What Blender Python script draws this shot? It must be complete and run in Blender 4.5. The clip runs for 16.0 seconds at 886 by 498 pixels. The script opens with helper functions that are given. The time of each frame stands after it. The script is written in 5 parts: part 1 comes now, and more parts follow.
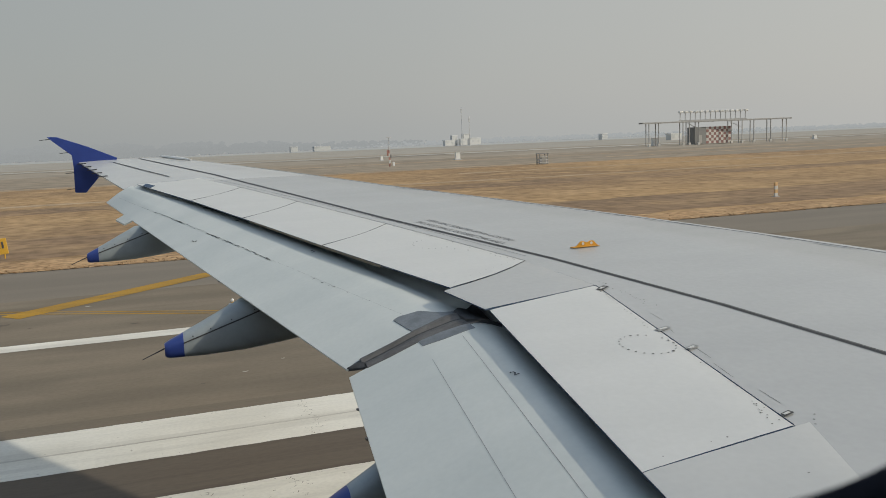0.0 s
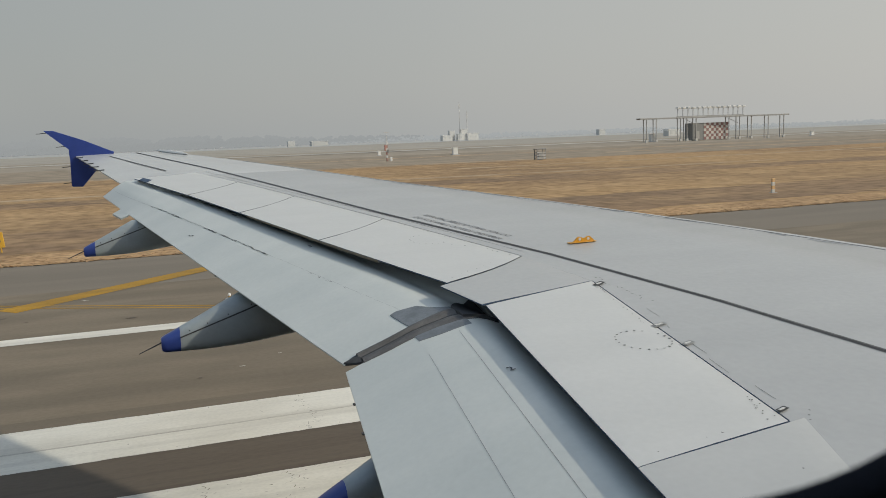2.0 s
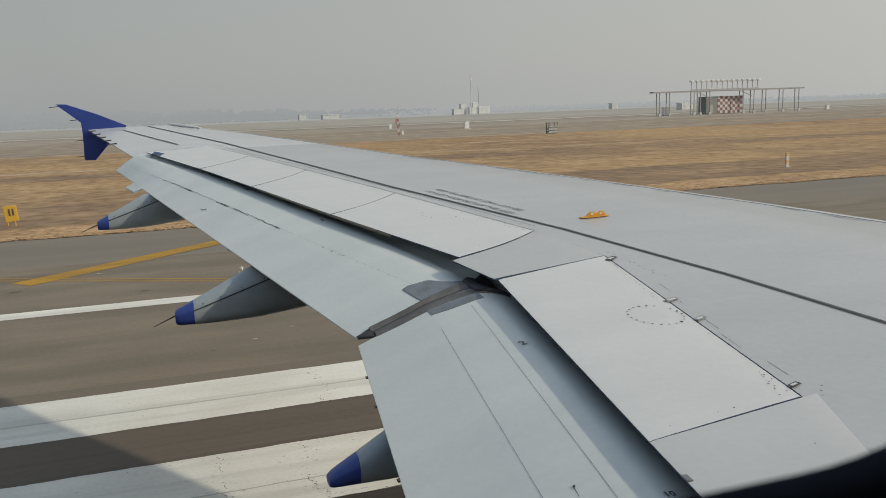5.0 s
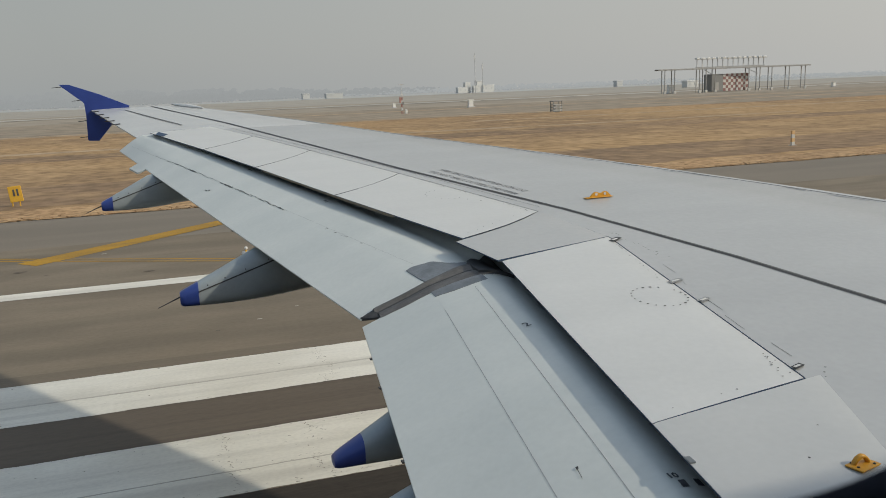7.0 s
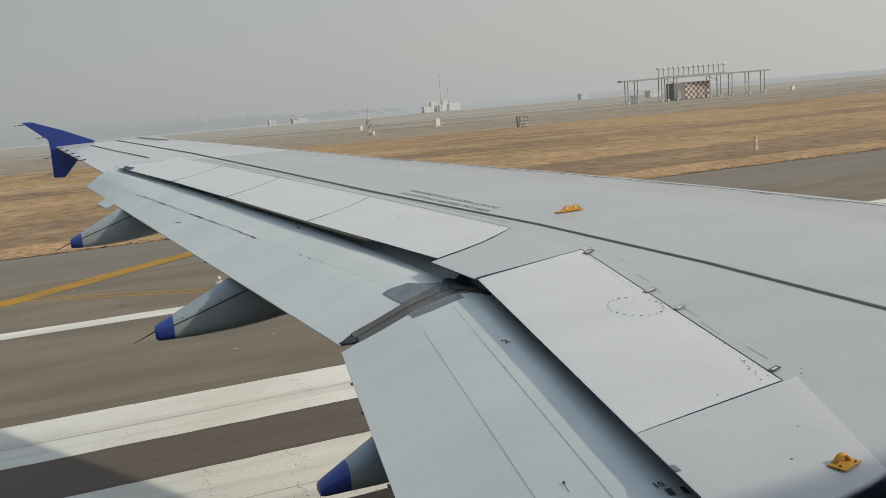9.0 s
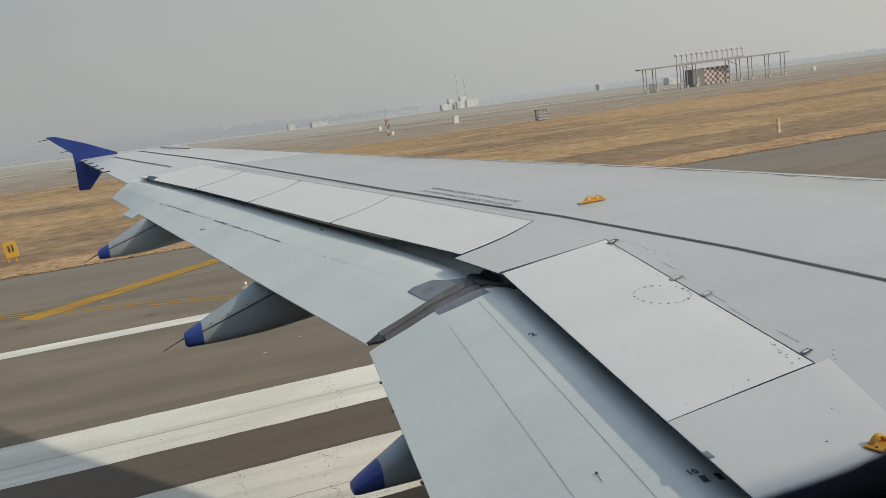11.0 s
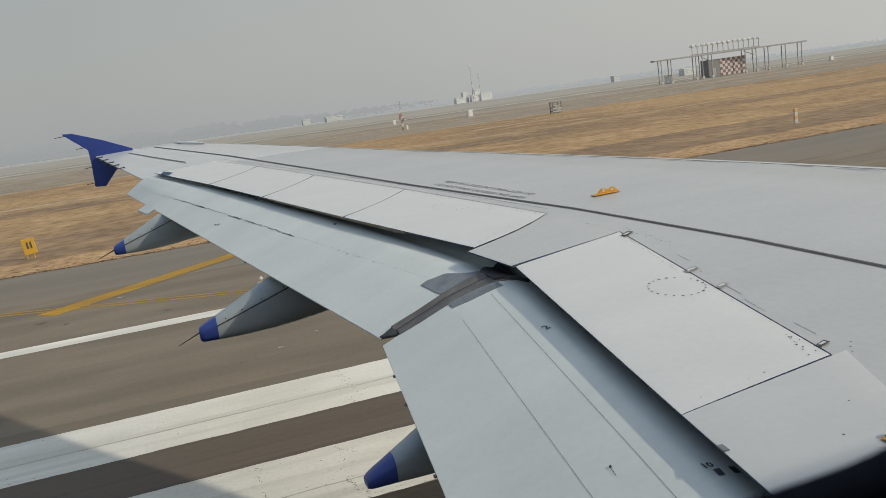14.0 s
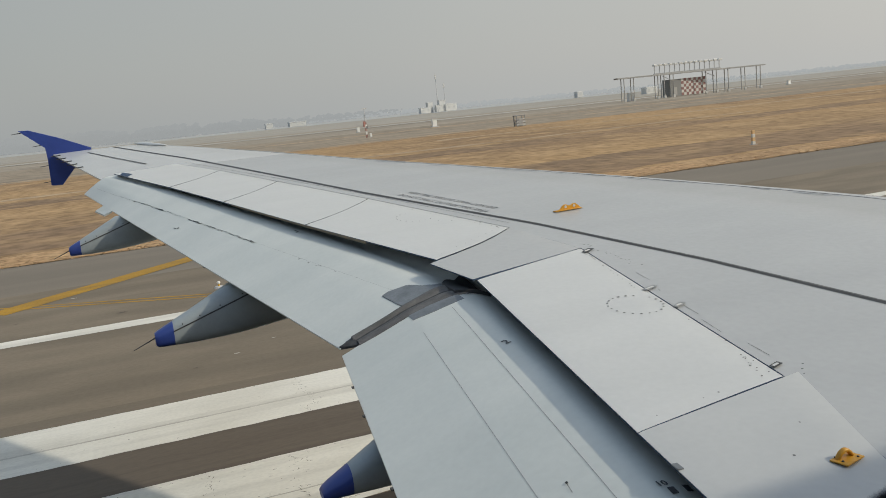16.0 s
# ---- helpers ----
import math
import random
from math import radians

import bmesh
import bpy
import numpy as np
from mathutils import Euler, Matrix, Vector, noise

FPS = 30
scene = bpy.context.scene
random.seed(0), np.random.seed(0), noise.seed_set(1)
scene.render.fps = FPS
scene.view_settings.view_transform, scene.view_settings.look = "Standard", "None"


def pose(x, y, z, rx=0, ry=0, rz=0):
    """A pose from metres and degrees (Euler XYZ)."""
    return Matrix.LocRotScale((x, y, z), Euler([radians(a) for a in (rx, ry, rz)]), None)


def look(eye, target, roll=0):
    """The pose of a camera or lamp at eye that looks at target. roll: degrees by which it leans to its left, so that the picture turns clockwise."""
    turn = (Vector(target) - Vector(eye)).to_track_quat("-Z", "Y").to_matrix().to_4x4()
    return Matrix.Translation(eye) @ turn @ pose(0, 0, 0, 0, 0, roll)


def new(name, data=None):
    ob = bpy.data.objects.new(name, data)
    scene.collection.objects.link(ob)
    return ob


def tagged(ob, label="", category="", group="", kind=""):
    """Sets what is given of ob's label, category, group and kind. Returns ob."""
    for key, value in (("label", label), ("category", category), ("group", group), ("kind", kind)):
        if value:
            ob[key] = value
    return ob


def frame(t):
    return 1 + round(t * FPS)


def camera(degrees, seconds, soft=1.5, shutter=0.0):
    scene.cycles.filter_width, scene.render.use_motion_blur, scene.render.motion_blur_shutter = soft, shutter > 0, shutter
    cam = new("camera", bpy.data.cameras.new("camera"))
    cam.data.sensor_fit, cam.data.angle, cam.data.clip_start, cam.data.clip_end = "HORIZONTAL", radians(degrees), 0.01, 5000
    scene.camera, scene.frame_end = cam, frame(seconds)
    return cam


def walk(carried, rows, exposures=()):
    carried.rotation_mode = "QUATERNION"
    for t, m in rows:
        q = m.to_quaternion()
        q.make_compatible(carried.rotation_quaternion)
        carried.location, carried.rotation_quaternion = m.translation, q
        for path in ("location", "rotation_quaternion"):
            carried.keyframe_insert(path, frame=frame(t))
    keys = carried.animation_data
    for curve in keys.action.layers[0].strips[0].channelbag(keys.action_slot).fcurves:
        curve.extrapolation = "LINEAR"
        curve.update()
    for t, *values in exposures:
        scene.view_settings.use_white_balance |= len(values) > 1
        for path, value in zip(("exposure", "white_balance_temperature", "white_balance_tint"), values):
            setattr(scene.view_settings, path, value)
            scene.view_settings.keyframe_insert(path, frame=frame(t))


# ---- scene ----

# ---------------------------------------------------------------- camera
cam = camera(55.0, 16.0, soft=0.7)
cam.data.dof.use_dof = True                            # the window frame a hand away is out of focus
cam.data.dof.focus_distance, cam.data.dof.aperture_fstop = 9.0, 12.0
PATH = [
    (0.0, 0.0072, 0.0066, 4.3931, 82.753, 2.276, -19.849),
    (0.5, 0.0022, 0.0038, 4.3930, 82.856, 2.415, -19.423),
    (1.0, 0.0168, 0.0108, 4.3890, 83.166, 2.370, -18.668),
    (1.5, 0.0131, 0.0019, 4.3936, 82.675, 2.570, -19.234),
    (2.0, 0.0089, 0.0041, 4.3931, 82.424, 2.085, -20.011),
    (2.5, 0.0070, 0.0013, 4.3940, 82.525, 2.298, -19.577),
    (3.0, -0.0013, -0.0043, 4.3954, 81.948, 2.034, -21.274),
    (3.5, -0.0018, -0.0059, 4.3969, 82.163, 1.659, -20.669),
    (4.0, -0.0030, 0.0027, 4.3922, 81.766, 1.150, -20.697),
    (4.2, -0.0011, 0.0031, 4.3912, 81.570, 1.528, -20.319),
    (6.3, 0.0028, 0.0095, 4.4066, 79.474, 1.723, -18.555),
    (6.5, 0.0040, 0.0120, 4.4063, 79.437, 1.597, -18.771),
    (7.0, 0.0052, 0.0059, 4.4100, 79.306, 2.210, -18.991),
    (7.5, -0.0278, -0.0004, 4.4211, 79.698, 1.344, -20.558),
    (8.0, -0.0248, 0.0028, 4.4230, 79.377, 2.990, -20.908),
    (8.5, -0.0351, 0.0047, 4.4194, 79.800, 4.272, -21.213),
    (9.0, -0.0045, 0.0009, 4.4206, 80.451, 4.686, -21.244),
    (9.2, -0.0336, 0.0012, 4.4110, 80.356, 7.441, -19.943),
    (11.3, -0.0025, -0.0034, 4.4146, 80.416, 7.111, -20.135),
    (11.5, -0.0280, -0.0108, 4.4244, 80.503, 6.775, -20.361),
    (12.0, -0.0373, -0.0098, 4.4221, 80.882, 6.281, -20.218),
    (12.5, -0.0264, -0.0187, 4.4165, 80.774, 7.645, -19.864),
    (13.0, -0.0002, -0.0018, 4.4010, 80.549, 9.632, -20.145),
    (13.5, -0.0002, 0.0067, 4.4098, 79.852, 7.486, -18.670),
    (14.0, 0.0132, 0.0076, 4.4065, 80.099, 7.778, -19.104),
    (14.5, 0.0190, 0.0035, 4.4038, 79.767, 8.839, -19.379),
    (15.0, 0.0001, 0.0058, 4.4090, 80.225, 7.436, -19.161),
    (15.5, -0.0241, 0.0050, 4.4135, 80.483, 7.491, -19.038),
    (16.0, 0.0003, 0.0042, 4.4256, 80.462, 5.700, -21.468),
]
walk(cam, [(t, pose(x, y, z, rx, ry, rz)) for t, x, y, z, rx, ry, rz in PATH],
     exposures=[(0.0, -0.03), (7.5, -0.02), (8.7, 0.06), (16.0, 0.06)])

# ---------------------------------------------------------------- light
SUN_WAY = Vector((1.30, -0.85, 1.0)).normalized()      # from the ground to the sun: ahead of the nose, a little behind the viewer
elev = math.asin(SUN_WAY.z)
azim = math.atan2(SUN_WAY.x, SUN_WAY.y)

world = bpy.data.worlds.new("hazy_sky")
scene.world = world
world.use_nodes = True
wn, wl = world.node_tree.nodes, world.node_tree.links
wn.clear()
w_out = wn.new("ShaderNodeOutputWorld")
w_bg = wn.new("ShaderNodeBackground")
w_sky = wn.new("ShaderNodeTexSky")
w_sky.sky_type = "NISHITA"
w_sky.sun_disc = False
w_sky.sun_elevation, w_sky.sun_rotation = elev, azim
w_sky.dust_density, w_sky.air_density = 2.0, 1.8
w_dim = wn.new("ShaderNodeVectorMath")
w_dim.operation = "SCALE"
w_dim.inputs["Scale"].default_value = 0.18
wl.new(w_sky.outputs["Color"], w_dim.inputs[0])
w_geo = wn.new("ShaderNodeTexCoord")
w_dot = wn.new("ShaderNodeVectorMath")
w_dot.operation = "DOT_PRODUCT"
w_dot.inputs[1].default_value = (0.80, -0.45, 0.40)
wl.new(w_geo.outputs["Generated"], w_dot.inputs[0])
w_ramp = wn.new("ShaderNodeValToRGB")
w_map = wn.new("ShaderNodeMapRange")
w_map.inputs["From Min"].default_value, w_map.inputs["From Max"].default_value = -1.0, 1.0
w_mist = wn.new("ShaderNodeTexNoise")                  # faint unevenness of the mist
w_mist.inputs["Scale"].default_value, w_mist.inputs["Detail"].default_value = 3.0, 4.0
wl.new(w_geo.outputs["Generated"], w_mist.inputs["Vector"])
w_sway = wn.new("ShaderNodeMath")
w_sway.operation = "MULTIPLY_ADD"
w_sway.inputs[1].default_value, w_sway.inputs[2].default_value = 0.16, -0.08
wl.new(w_mist.outputs["Fac"], w_sway.inputs[0])
w_sum = wn.new("ShaderNodeMath")
wl.new(w_dot.outputs["Value"], w_sum.inputs[0])
wl.new(w_sway.outputs["Value"], w_sum.inputs[1])
wl.new(w_sum.outputs["Value"], w_map.inputs["Value"])
wl.new(w_map.outputs["Result"], w_ramp.inputs["Fac"])
w_ramp.color_ramp.elements[0].position, w_ramp.color_ramp.elements[0].color = 0.25, (0.338, 0.359, 0.364, 1)
w_ramp.color_ramp.elements[1].position, w_ramp.color_ramp.elements[1].color = 0.75, (0.524, 0.524, 0.506, 1)
w_mix = wn.new("ShaderNodeMixRGB")
w_sep = wn.new("ShaderNodeSeparateXYZ")
wl.new(w_geo.outputs["Generated"], w_sep.inputs["Vector"])
w_high = wn.new("ShaderNodeMapRange")                  # thick haze low down, thinner overhead
w_high.inputs["From Min"].default_value, w_high.inputs["From Max"].default_value = 0.25, 0.80
w_high.inputs["To Min"].default_value, w_high.inputs["To Max"].default_value = 0.95, 0.16
wl.new(w_sep.outputs["Z"], w_high.inputs["Value"])
wl.new(w_high.outputs["Result"], w_mix.inputs["Fac"])
wl.new(w_dim.outputs["Vector"], w_mix.inputs["Color1"])
wl.new(w_ramp.outputs["Color"], w_mix.inputs["Color2"])
wl.new(w_mix.outputs["Color"], w_bg.inputs["Color"])
w_bg.inputs["Strength"].default_value = 1.0
wl.new(w_bg.outputs["Background"], w_out.inputs["Surface"])

sun = new("sun", bpy.data.lights.new("sun", "SUN"))
sun.data.energy, sun.data.angle, sun.data.color = 2.28, radians(1.2), (1.0, 0.93, 0.785)
sun.matrix_world = look(SUN_WAY * 100, (0, 0, 0))


# ---------------------------------------------------------------- materials
def material(name, color, rough=0.6, metal=0.0, second=None, scale=3.0, stretch=(1, 1, 1), amount=0.5,
             fine=60.0, fine_amount=0.08, bump=0.0, bump_scale=80.0, detail=6.0, coat=0.0):
    """A surface with two scales of variation: broad stains towards a second colour, and a fine grain."""
    m = bpy.data.materials.new(name)
    m.use_nodes = True
    n, l = m.node_tree.nodes, m.node_tree.links
    b = n["Principled BSDF"]
    b.inputs["Roughness"].default_value, b.inputs["Metallic"].default_value = rough, metal
    b.inputs["Coat Weight"].default_value = coat
    tc = n.new("ShaderNodeTexCoord")
    mp = n.new("ShaderNodeMapping")
    mp.inputs["Scale"].default_value = stretch
    l.new(tc.outputs["Object"], mp.inputs["Vector"])
    t1 = n.new("ShaderNodeTexNoise")
    t1.inputs["Scale"].default_value, t1.inputs["Detail"].default_value = scale, detail
    l.new(mp.outputs["Vector"], t1.inputs["Vector"])
    r1 = n.new("ShaderNodeMapRange")
    r1.inputs["From Min"].default_value, r1.inputs["From Max"].default_value = 0.35, 0.70
    r1.inputs["To Max"].default_value = amount
    l.new(t1.outputs["Fac"], r1.inputs["Value"])
    mx = n.new("ShaderNodeMixRGB")
    mx.inputs["Color1"].default_value = (*color, 1)
    mx.inputs["Color2"].default_value = (*(second or [c * 0.7 for c in color]), 1)
    l.new(r1.outputs["Result"], mx.inputs["Fac"])
    t2 = n.new("ShaderNodeTexNoise")
    t2.inputs["Scale"].default_value, t2.inputs["Detail"].default_value = fine, 4.0
    l.new(tc.outputs["Object"], t2.inputs["Vector"])
    r2 = n.new("ShaderNodeMapRange")
    r2.inputs["To Min"].default_value, r2.inputs["To Max"].default_value = 1 - fine_amount * 2, 1 + fine_amount * 2
    l.new(t2.outputs["Fac"], r2.inputs["Value"])
    mul = n.new("ShaderNodeVectorMath")
    mul.operation = "SCALE"
    l.new(mx.outputs["Color"], mul.inputs[0])
    l.new(r2.outputs["Result"], mul.inputs["Scale"])
    l.new(mul.outputs["Vector"], b.inputs["Base Color"])
    if bump:
        t3 = n.new("ShaderNodeTexNoise")
        t3.inputs["Scale"].default_value, t3.inputs["Detail"].default_value = bump_scale, 5.0
        l.new(tc.outputs["Object"], t3.inputs["Vector"])
        bp = n.new("ShaderNodeBump")
        bp.inputs["Strength"].default_value, bp.inputs["Distance"].default_value = bump, 0.02
        l.new(t3.outputs["Fac"], bp.inputs["Height"])
        l.new(bp.outputs["Normal"], b.inputs["Normal"])
    return m


WING_GREY = material("wing_grey_paint", (0.427, 0.429, 0.418), 0.25, 0, (0.378, 0.382, 0.373), 1.3, (0.5, 1.6, 1), 0.6, 25, 0.03)
# Wing grey made paler: grazing sky sheen put into the tip's colour.
TIP_GREY = material("sheen_paled_tip_paint", (0.53, 0.53, 0.512), 0.26, 0, (0.48, 0.48, 0.465), 1.3, (0.5, 1.6, 1), 0.6, 25, 0.03)
SPOILER_PAINT = material("spoiler_paint", (0.582, 0.580, 0.555), 0.31, 0, (0.530, 0.530, 0.508), 1.8, (0.6, 2.0, 1), 0.6, 30, 0.03)
# A slightly greyer panel, taken darker still for shade beside the fuselage.
ROOT_PAINT = material("shade_darkened_root_paint", (0.485, 0.487, 0.470), 0.34, 0, (0.44, 0.444, 0.432), 1.6, (0.6, 1.6, 1), 0.7, 30, 0.03)
FLAP_PAINT = material("flap_paint", (0.632, 0.645, 0.600), 0.32, 0, (0.545, 0.568, 0.532), 1.7, (0.6, 1.6, 1), 0.75, 30, 0.03)
FAIRING_PAINT = material("fairing_paint", (0.34, 0.38, 0.39), 0.35, 0, (0.25, 0.28, 0.29), 2.5, (2.0, 1, 3), 0.6, 40, 0.04)
BLUE_PAINT = material("deep_blue_paint", (0.033, 0.062, 0.26), 0.30, 0, (0.026, 0.046, 0.20), 3.0, (1, 1, 1), 0.6, 30, 0.05)
# Near-black blue: the blue shade under the spoilers, put into the colour.
SHADE_BLUE = material("shade_blue", (0.036, 0.070, 0.128), 0.7, 0, (0.024, 0.046, 0.086), 3.0, (1, 2, 1), 0.7, 40, 0.08)
SEAL = material("weathered_seal", (0.135, 0.131, 0.126), 0.7, 0, (0.075, 0.072, 0.068), 9.0, (1, 3, 1), 0.8, 60, 0.15, 0.3, 60)
BARE_METAL = material("dull_bare_metal", (0.24, 0.255, 0.265), 0.5, 0.3, (0.15, 0.16, 0.165), 9.0, (1, 1, 1), 0.8, 60, 0.12)
PRIMER = material("tan_primer", (0.26, 0.21, 0.14), 0.6, 0, (0.16, 0.14, 0.11), 12.0, (1, 1, 1), 0.8, 60, 0.12)
DARK_LINE = material("dark_grey_line_paint", (0.048, 0.050, 0.052), 0.75, 0, (0.075, 0.076, 0.077), 6.0, (1, 1, 1), 0.6, 60, 0.1)
SEAM_GREY = material("fine_grey_seam", (0.21, 0.215, 0.21), 0.7, 0, (0.33, 0.335, 0.325), 3.0, (1, 4, 1), 0.8, 40, 0.15)
STENCIL = material("black_stencil_paint", (0.05, 0.05, 0.055), 0.6, 0, (0.13, 0.13, 0.13), 20.0, (1, 1, 1), 0.6, 80, 0.1)
GRIME = material("black_rubbed_grime", (0.045, 0.045, 0.045), 0.8, 0, (0.10, 0.10, 0.10), 30.0, (1, 1, 1), 0.6, 90, 0.1)
YELLOW_FITTING = material("yellow_fitting_paint", (0.62, 0.30, 0.02), 0.45, 0, (0.45, 0.20, 0.015), 14.0, (1, 1, 1), 0.7, 60, 0.1)
CABIN_PLASTIC = material("dark_cabin_plastic", (0.10, 0.10, 0.125), 0.6, 0, (0.08, 0.08, 0.10), 6.0, (1, 1, 1), 0.6, 60, 0.1)
# Outside is never in view; darkened to cut bounce onto the wing root.
FUSELAGE_PAINT = material("fuselage_paint", (0.09, 0.10, 0.15), 0.3, 0, (0.075, 0.085, 0.13), 0.8, (1, 1, 1), 0.5, 20, 0.02)


# ---------------------------------------------------------------- mesh helpers
def mesh_object(name, verts, faces, mat, parent=None, label="", smooth=None):
    me = bpy.data.meshes.new(name)
    me.from_pydata([tuple(v) for v in verts], [], faces)
    bm = bmesh.new()
    bm.from_mesh(me)
    bmesh.ops.recalc_face_normals(bm, faces=bm.faces)
    bm.to_mesh(me)
    bm.free()
    if smooth is not None:
        me.polygons.foreach_set("use_smooth", [True] * len(me.polygons))
        me.set_sharp_from_angle(angle=radians(smooth))
    me.materials.append(mat)
    ob = new(name, me)
    if parent is not None:
        ob.parent = parent
    if label:
        ob["label"] = label
    return ob


def part(name, bm, mat, parent, label="", smooth=None):
    me = bpy.data.meshes.new(name)
    bmesh.ops.recalc_face_normals(bm, faces=bm.faces)
    bm.to_mesh(me)
    bm.free()
    if smooth is not None:
        me.polygons.foreach_set("use_smooth", [True] * len(me.polygons))
        me.set_sharp_from_angle(angle=radians(smooth))
    me.materials.append(mat)
    ob = new(name, me)
    ob.parent = parent
    if label:
        ob["label"] = label
    return ob


def loft(sections, closed=True, caps=True):
    """Verts and faces of a skin over sections of equal length."""
    n = len(sections[0])
    verts = [p for s in sections for p in s]
    faces = []
    for i in range(len(sections) - 1):
        for j in range(n if closed else n - 1):
            k = (j + 1) % n
            faces.append((i * n + j, i * n + k, (i + 1) * n + k, (i + 1) * n + j))
    if caps and closed:
        faces.append(tuple(range(n - 1, -1, -1)))
        faces.append(tuple(range((len(sections) - 1) * n, len(sections) * n)))
    return verts, faces


def add_box(bm, center, size, turn=None, bevel=0.0):
    m = Matrix.Translation(center) @ (turn.to_4x4() if turn is not None else Matrix.Identity(4)) @ Matrix.Diagonal((*size, 1))
    r = bmesh.ops.create_cube(bm, size=1.0, matrix=m)
    if bevel:
        edges = list({e for v in r["verts"] for e in v.link_edges})
        bmesh.ops.bevel(bm, geom=edges, offset=bevel, segments=2, affect="EDGES", profile=0.5)
    return r["verts"]


def add_rod(bm, a, b, r0, r1=None, seg=10):
    a, b = Vector(a), Vector(b)
    d = b - a
    m = Matrix.Translation((a + b) / 2) @ d.to_track_quat("Z", "Y").to_matrix().to_4x4()
    bmesh.ops.create_cone(bm, cap_ends=True, segments=seg, radius1=r0, radius2=r0 if r1 is None else r1, depth=d.length, matrix=m)


def lerp_at(table, y):
    """Piecewise straight line through (y, value) pairs, carried on past the ends."""
    i = 0
    while i < len(table) - 2 and y > table[i + 1][0]:
        i += 1
    (a, u), (b, v) = table[i], table[i + 1]
    return u + (v - u) * (y - a) / (b - a)


# ---------------------------------------------------------------- the wing's plan (x towards the nose, y out along the wing)
ROOT_Z, DIHEDRAL = 2.95, math.tan(radians(5.1))
EDGE_AFT = [(1.0, 1.42), (2.04, 1.56), (2.55, 1.64), (4.68, 1.95), (4.9, 1.90), (5.16, 1.84), (6.95, 1.41), (8.55, 0.96), (9.95, 0.56), (10.86, 0.21), (11.6, -0.02)]
HINGE = [(1.0, 1.86), (2.59, 2.46), (2.70, 2.45), (4.96, 2.845), (5.8, 2.72), (7.7, 2.185), (9.42, 1.67), (10.82, 1.22), (12.06, 0.78)]
NOSE = [(1.0, 6.55), (5.11, 5.375), (5.84, 5.085), (6.83, 4.650), (7.40, 4.385), (8.06, 4.065), (8.72, 3.735), (10.32, 2.905), (12.49, 1.92), (13.39, 1.46), (14.51, 0.87), (15.2, 0.43)]
TIP_AFT = [(11.75, -0.13), (15.15, -0.85)]


def top(x, y, below=0.0):
    return Vector((x, y, ROOT_Z + DIHEDRAL * y - below))


airliner = tagged(new("airliner"), "grey-winged airliner with blue wingtip fence and lowered flaps", "airplane")


def wing_box_section(y):
    xs, xe, xn = lerp_at(HINGE, y), lerp_at(EDGE_AFT, y) + lerp_at([(0.0, 0.30), (9.5, 0.30), (11.2, 0.10), (12.0, 0.10)], y), lerp_at(NOSE, y)
    k = max(0.35, 1.0 - 0.055 * max(0.0, y - 3.0))
    pts = [(xs, 0), (xs + (xn - xs) * 0.3, 0), (xs + (xn - xs) * 0.65, 0), (xn - 0.02, 0), (xn + 0.03 * k, 0.02 * k), (xn + 0.07 * k, 0.08 * k), (xn + 0.08 * k, 0.17 * k),
           (xn + 0.05 * k, 0.27 * k), (xn - 0.3 * k, 0.40 * k), (xs + (xn - xs) * 0.4, 0.56 * k), (xs, 0.50 * k), (xe + 0.1, 0.36 * k), (xe, 0.30 * k), (xe, 0.075), (xs - 0.012, 0.060), (xs - 0.012, 0.012)]
    return [top(x, y, b) for x, b in pts]


def wing_tip_section(y):
    xt, xn = lerp_at(TIP_AFT, y), lerp_at(NOSE, y)
    k = max(0.35, 1.0 - 0.055 * (y - 3.0))
    droop = 0.06 * (15.2 - y) / 3.4
    c = xn - xt
    pts = [(xt, 0.02 + droop), (xt + c * 0.15, 0.012 + droop * 0.6), (xt + c * 0.35, 0.003), (xt + c * 0.7, 0), (xn - 0.02, 0), (xn + 0.03 * k, 0.02 * k), (xn + 0.07 * k, 0.08 * k), (xn + 0.08 * k, 0.15 * k),
           (xn + 0.05 * k, 0.23 * k), (xn - 0.3 * k, 0.30 * k), (xt + c * 0.4, 0.26 * k), (xt + c * 0.15, 0.10 * k + droop), (xt, 0.035 + droop)]
    return [top(x, y, b) for x, b in pts]


ys = [0.05, 0.6, 1.2, 2.0, 2.7, 3.5, 4.3, 4.96, 5.4, 5.84, 6.3, 6.83, 7.4, 8.06, 8.72, 9.4, 10.1, 10.82, 11.4, 11.72]
v, f = loft([wing_box_section(y) for y in ys])
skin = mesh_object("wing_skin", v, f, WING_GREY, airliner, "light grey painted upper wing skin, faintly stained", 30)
skin.data.materials.append(SHADE_BLUE)
for p in skin.data.polygons:                           # the bay under the spoilers is coloured dark blue for its shade
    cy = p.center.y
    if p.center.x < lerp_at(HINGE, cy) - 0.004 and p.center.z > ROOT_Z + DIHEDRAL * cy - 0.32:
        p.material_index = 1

ys = [11.73, 12.2, 12.8, 13.5, 14.2, 14.8, 15.15]
v, f = loft([wing_tip_section(y) for y in ys])
mesh_object("outer_wing_skin", v, f, TIP_GREY, airliner, "light grey outer wing skin with aileron", 30)


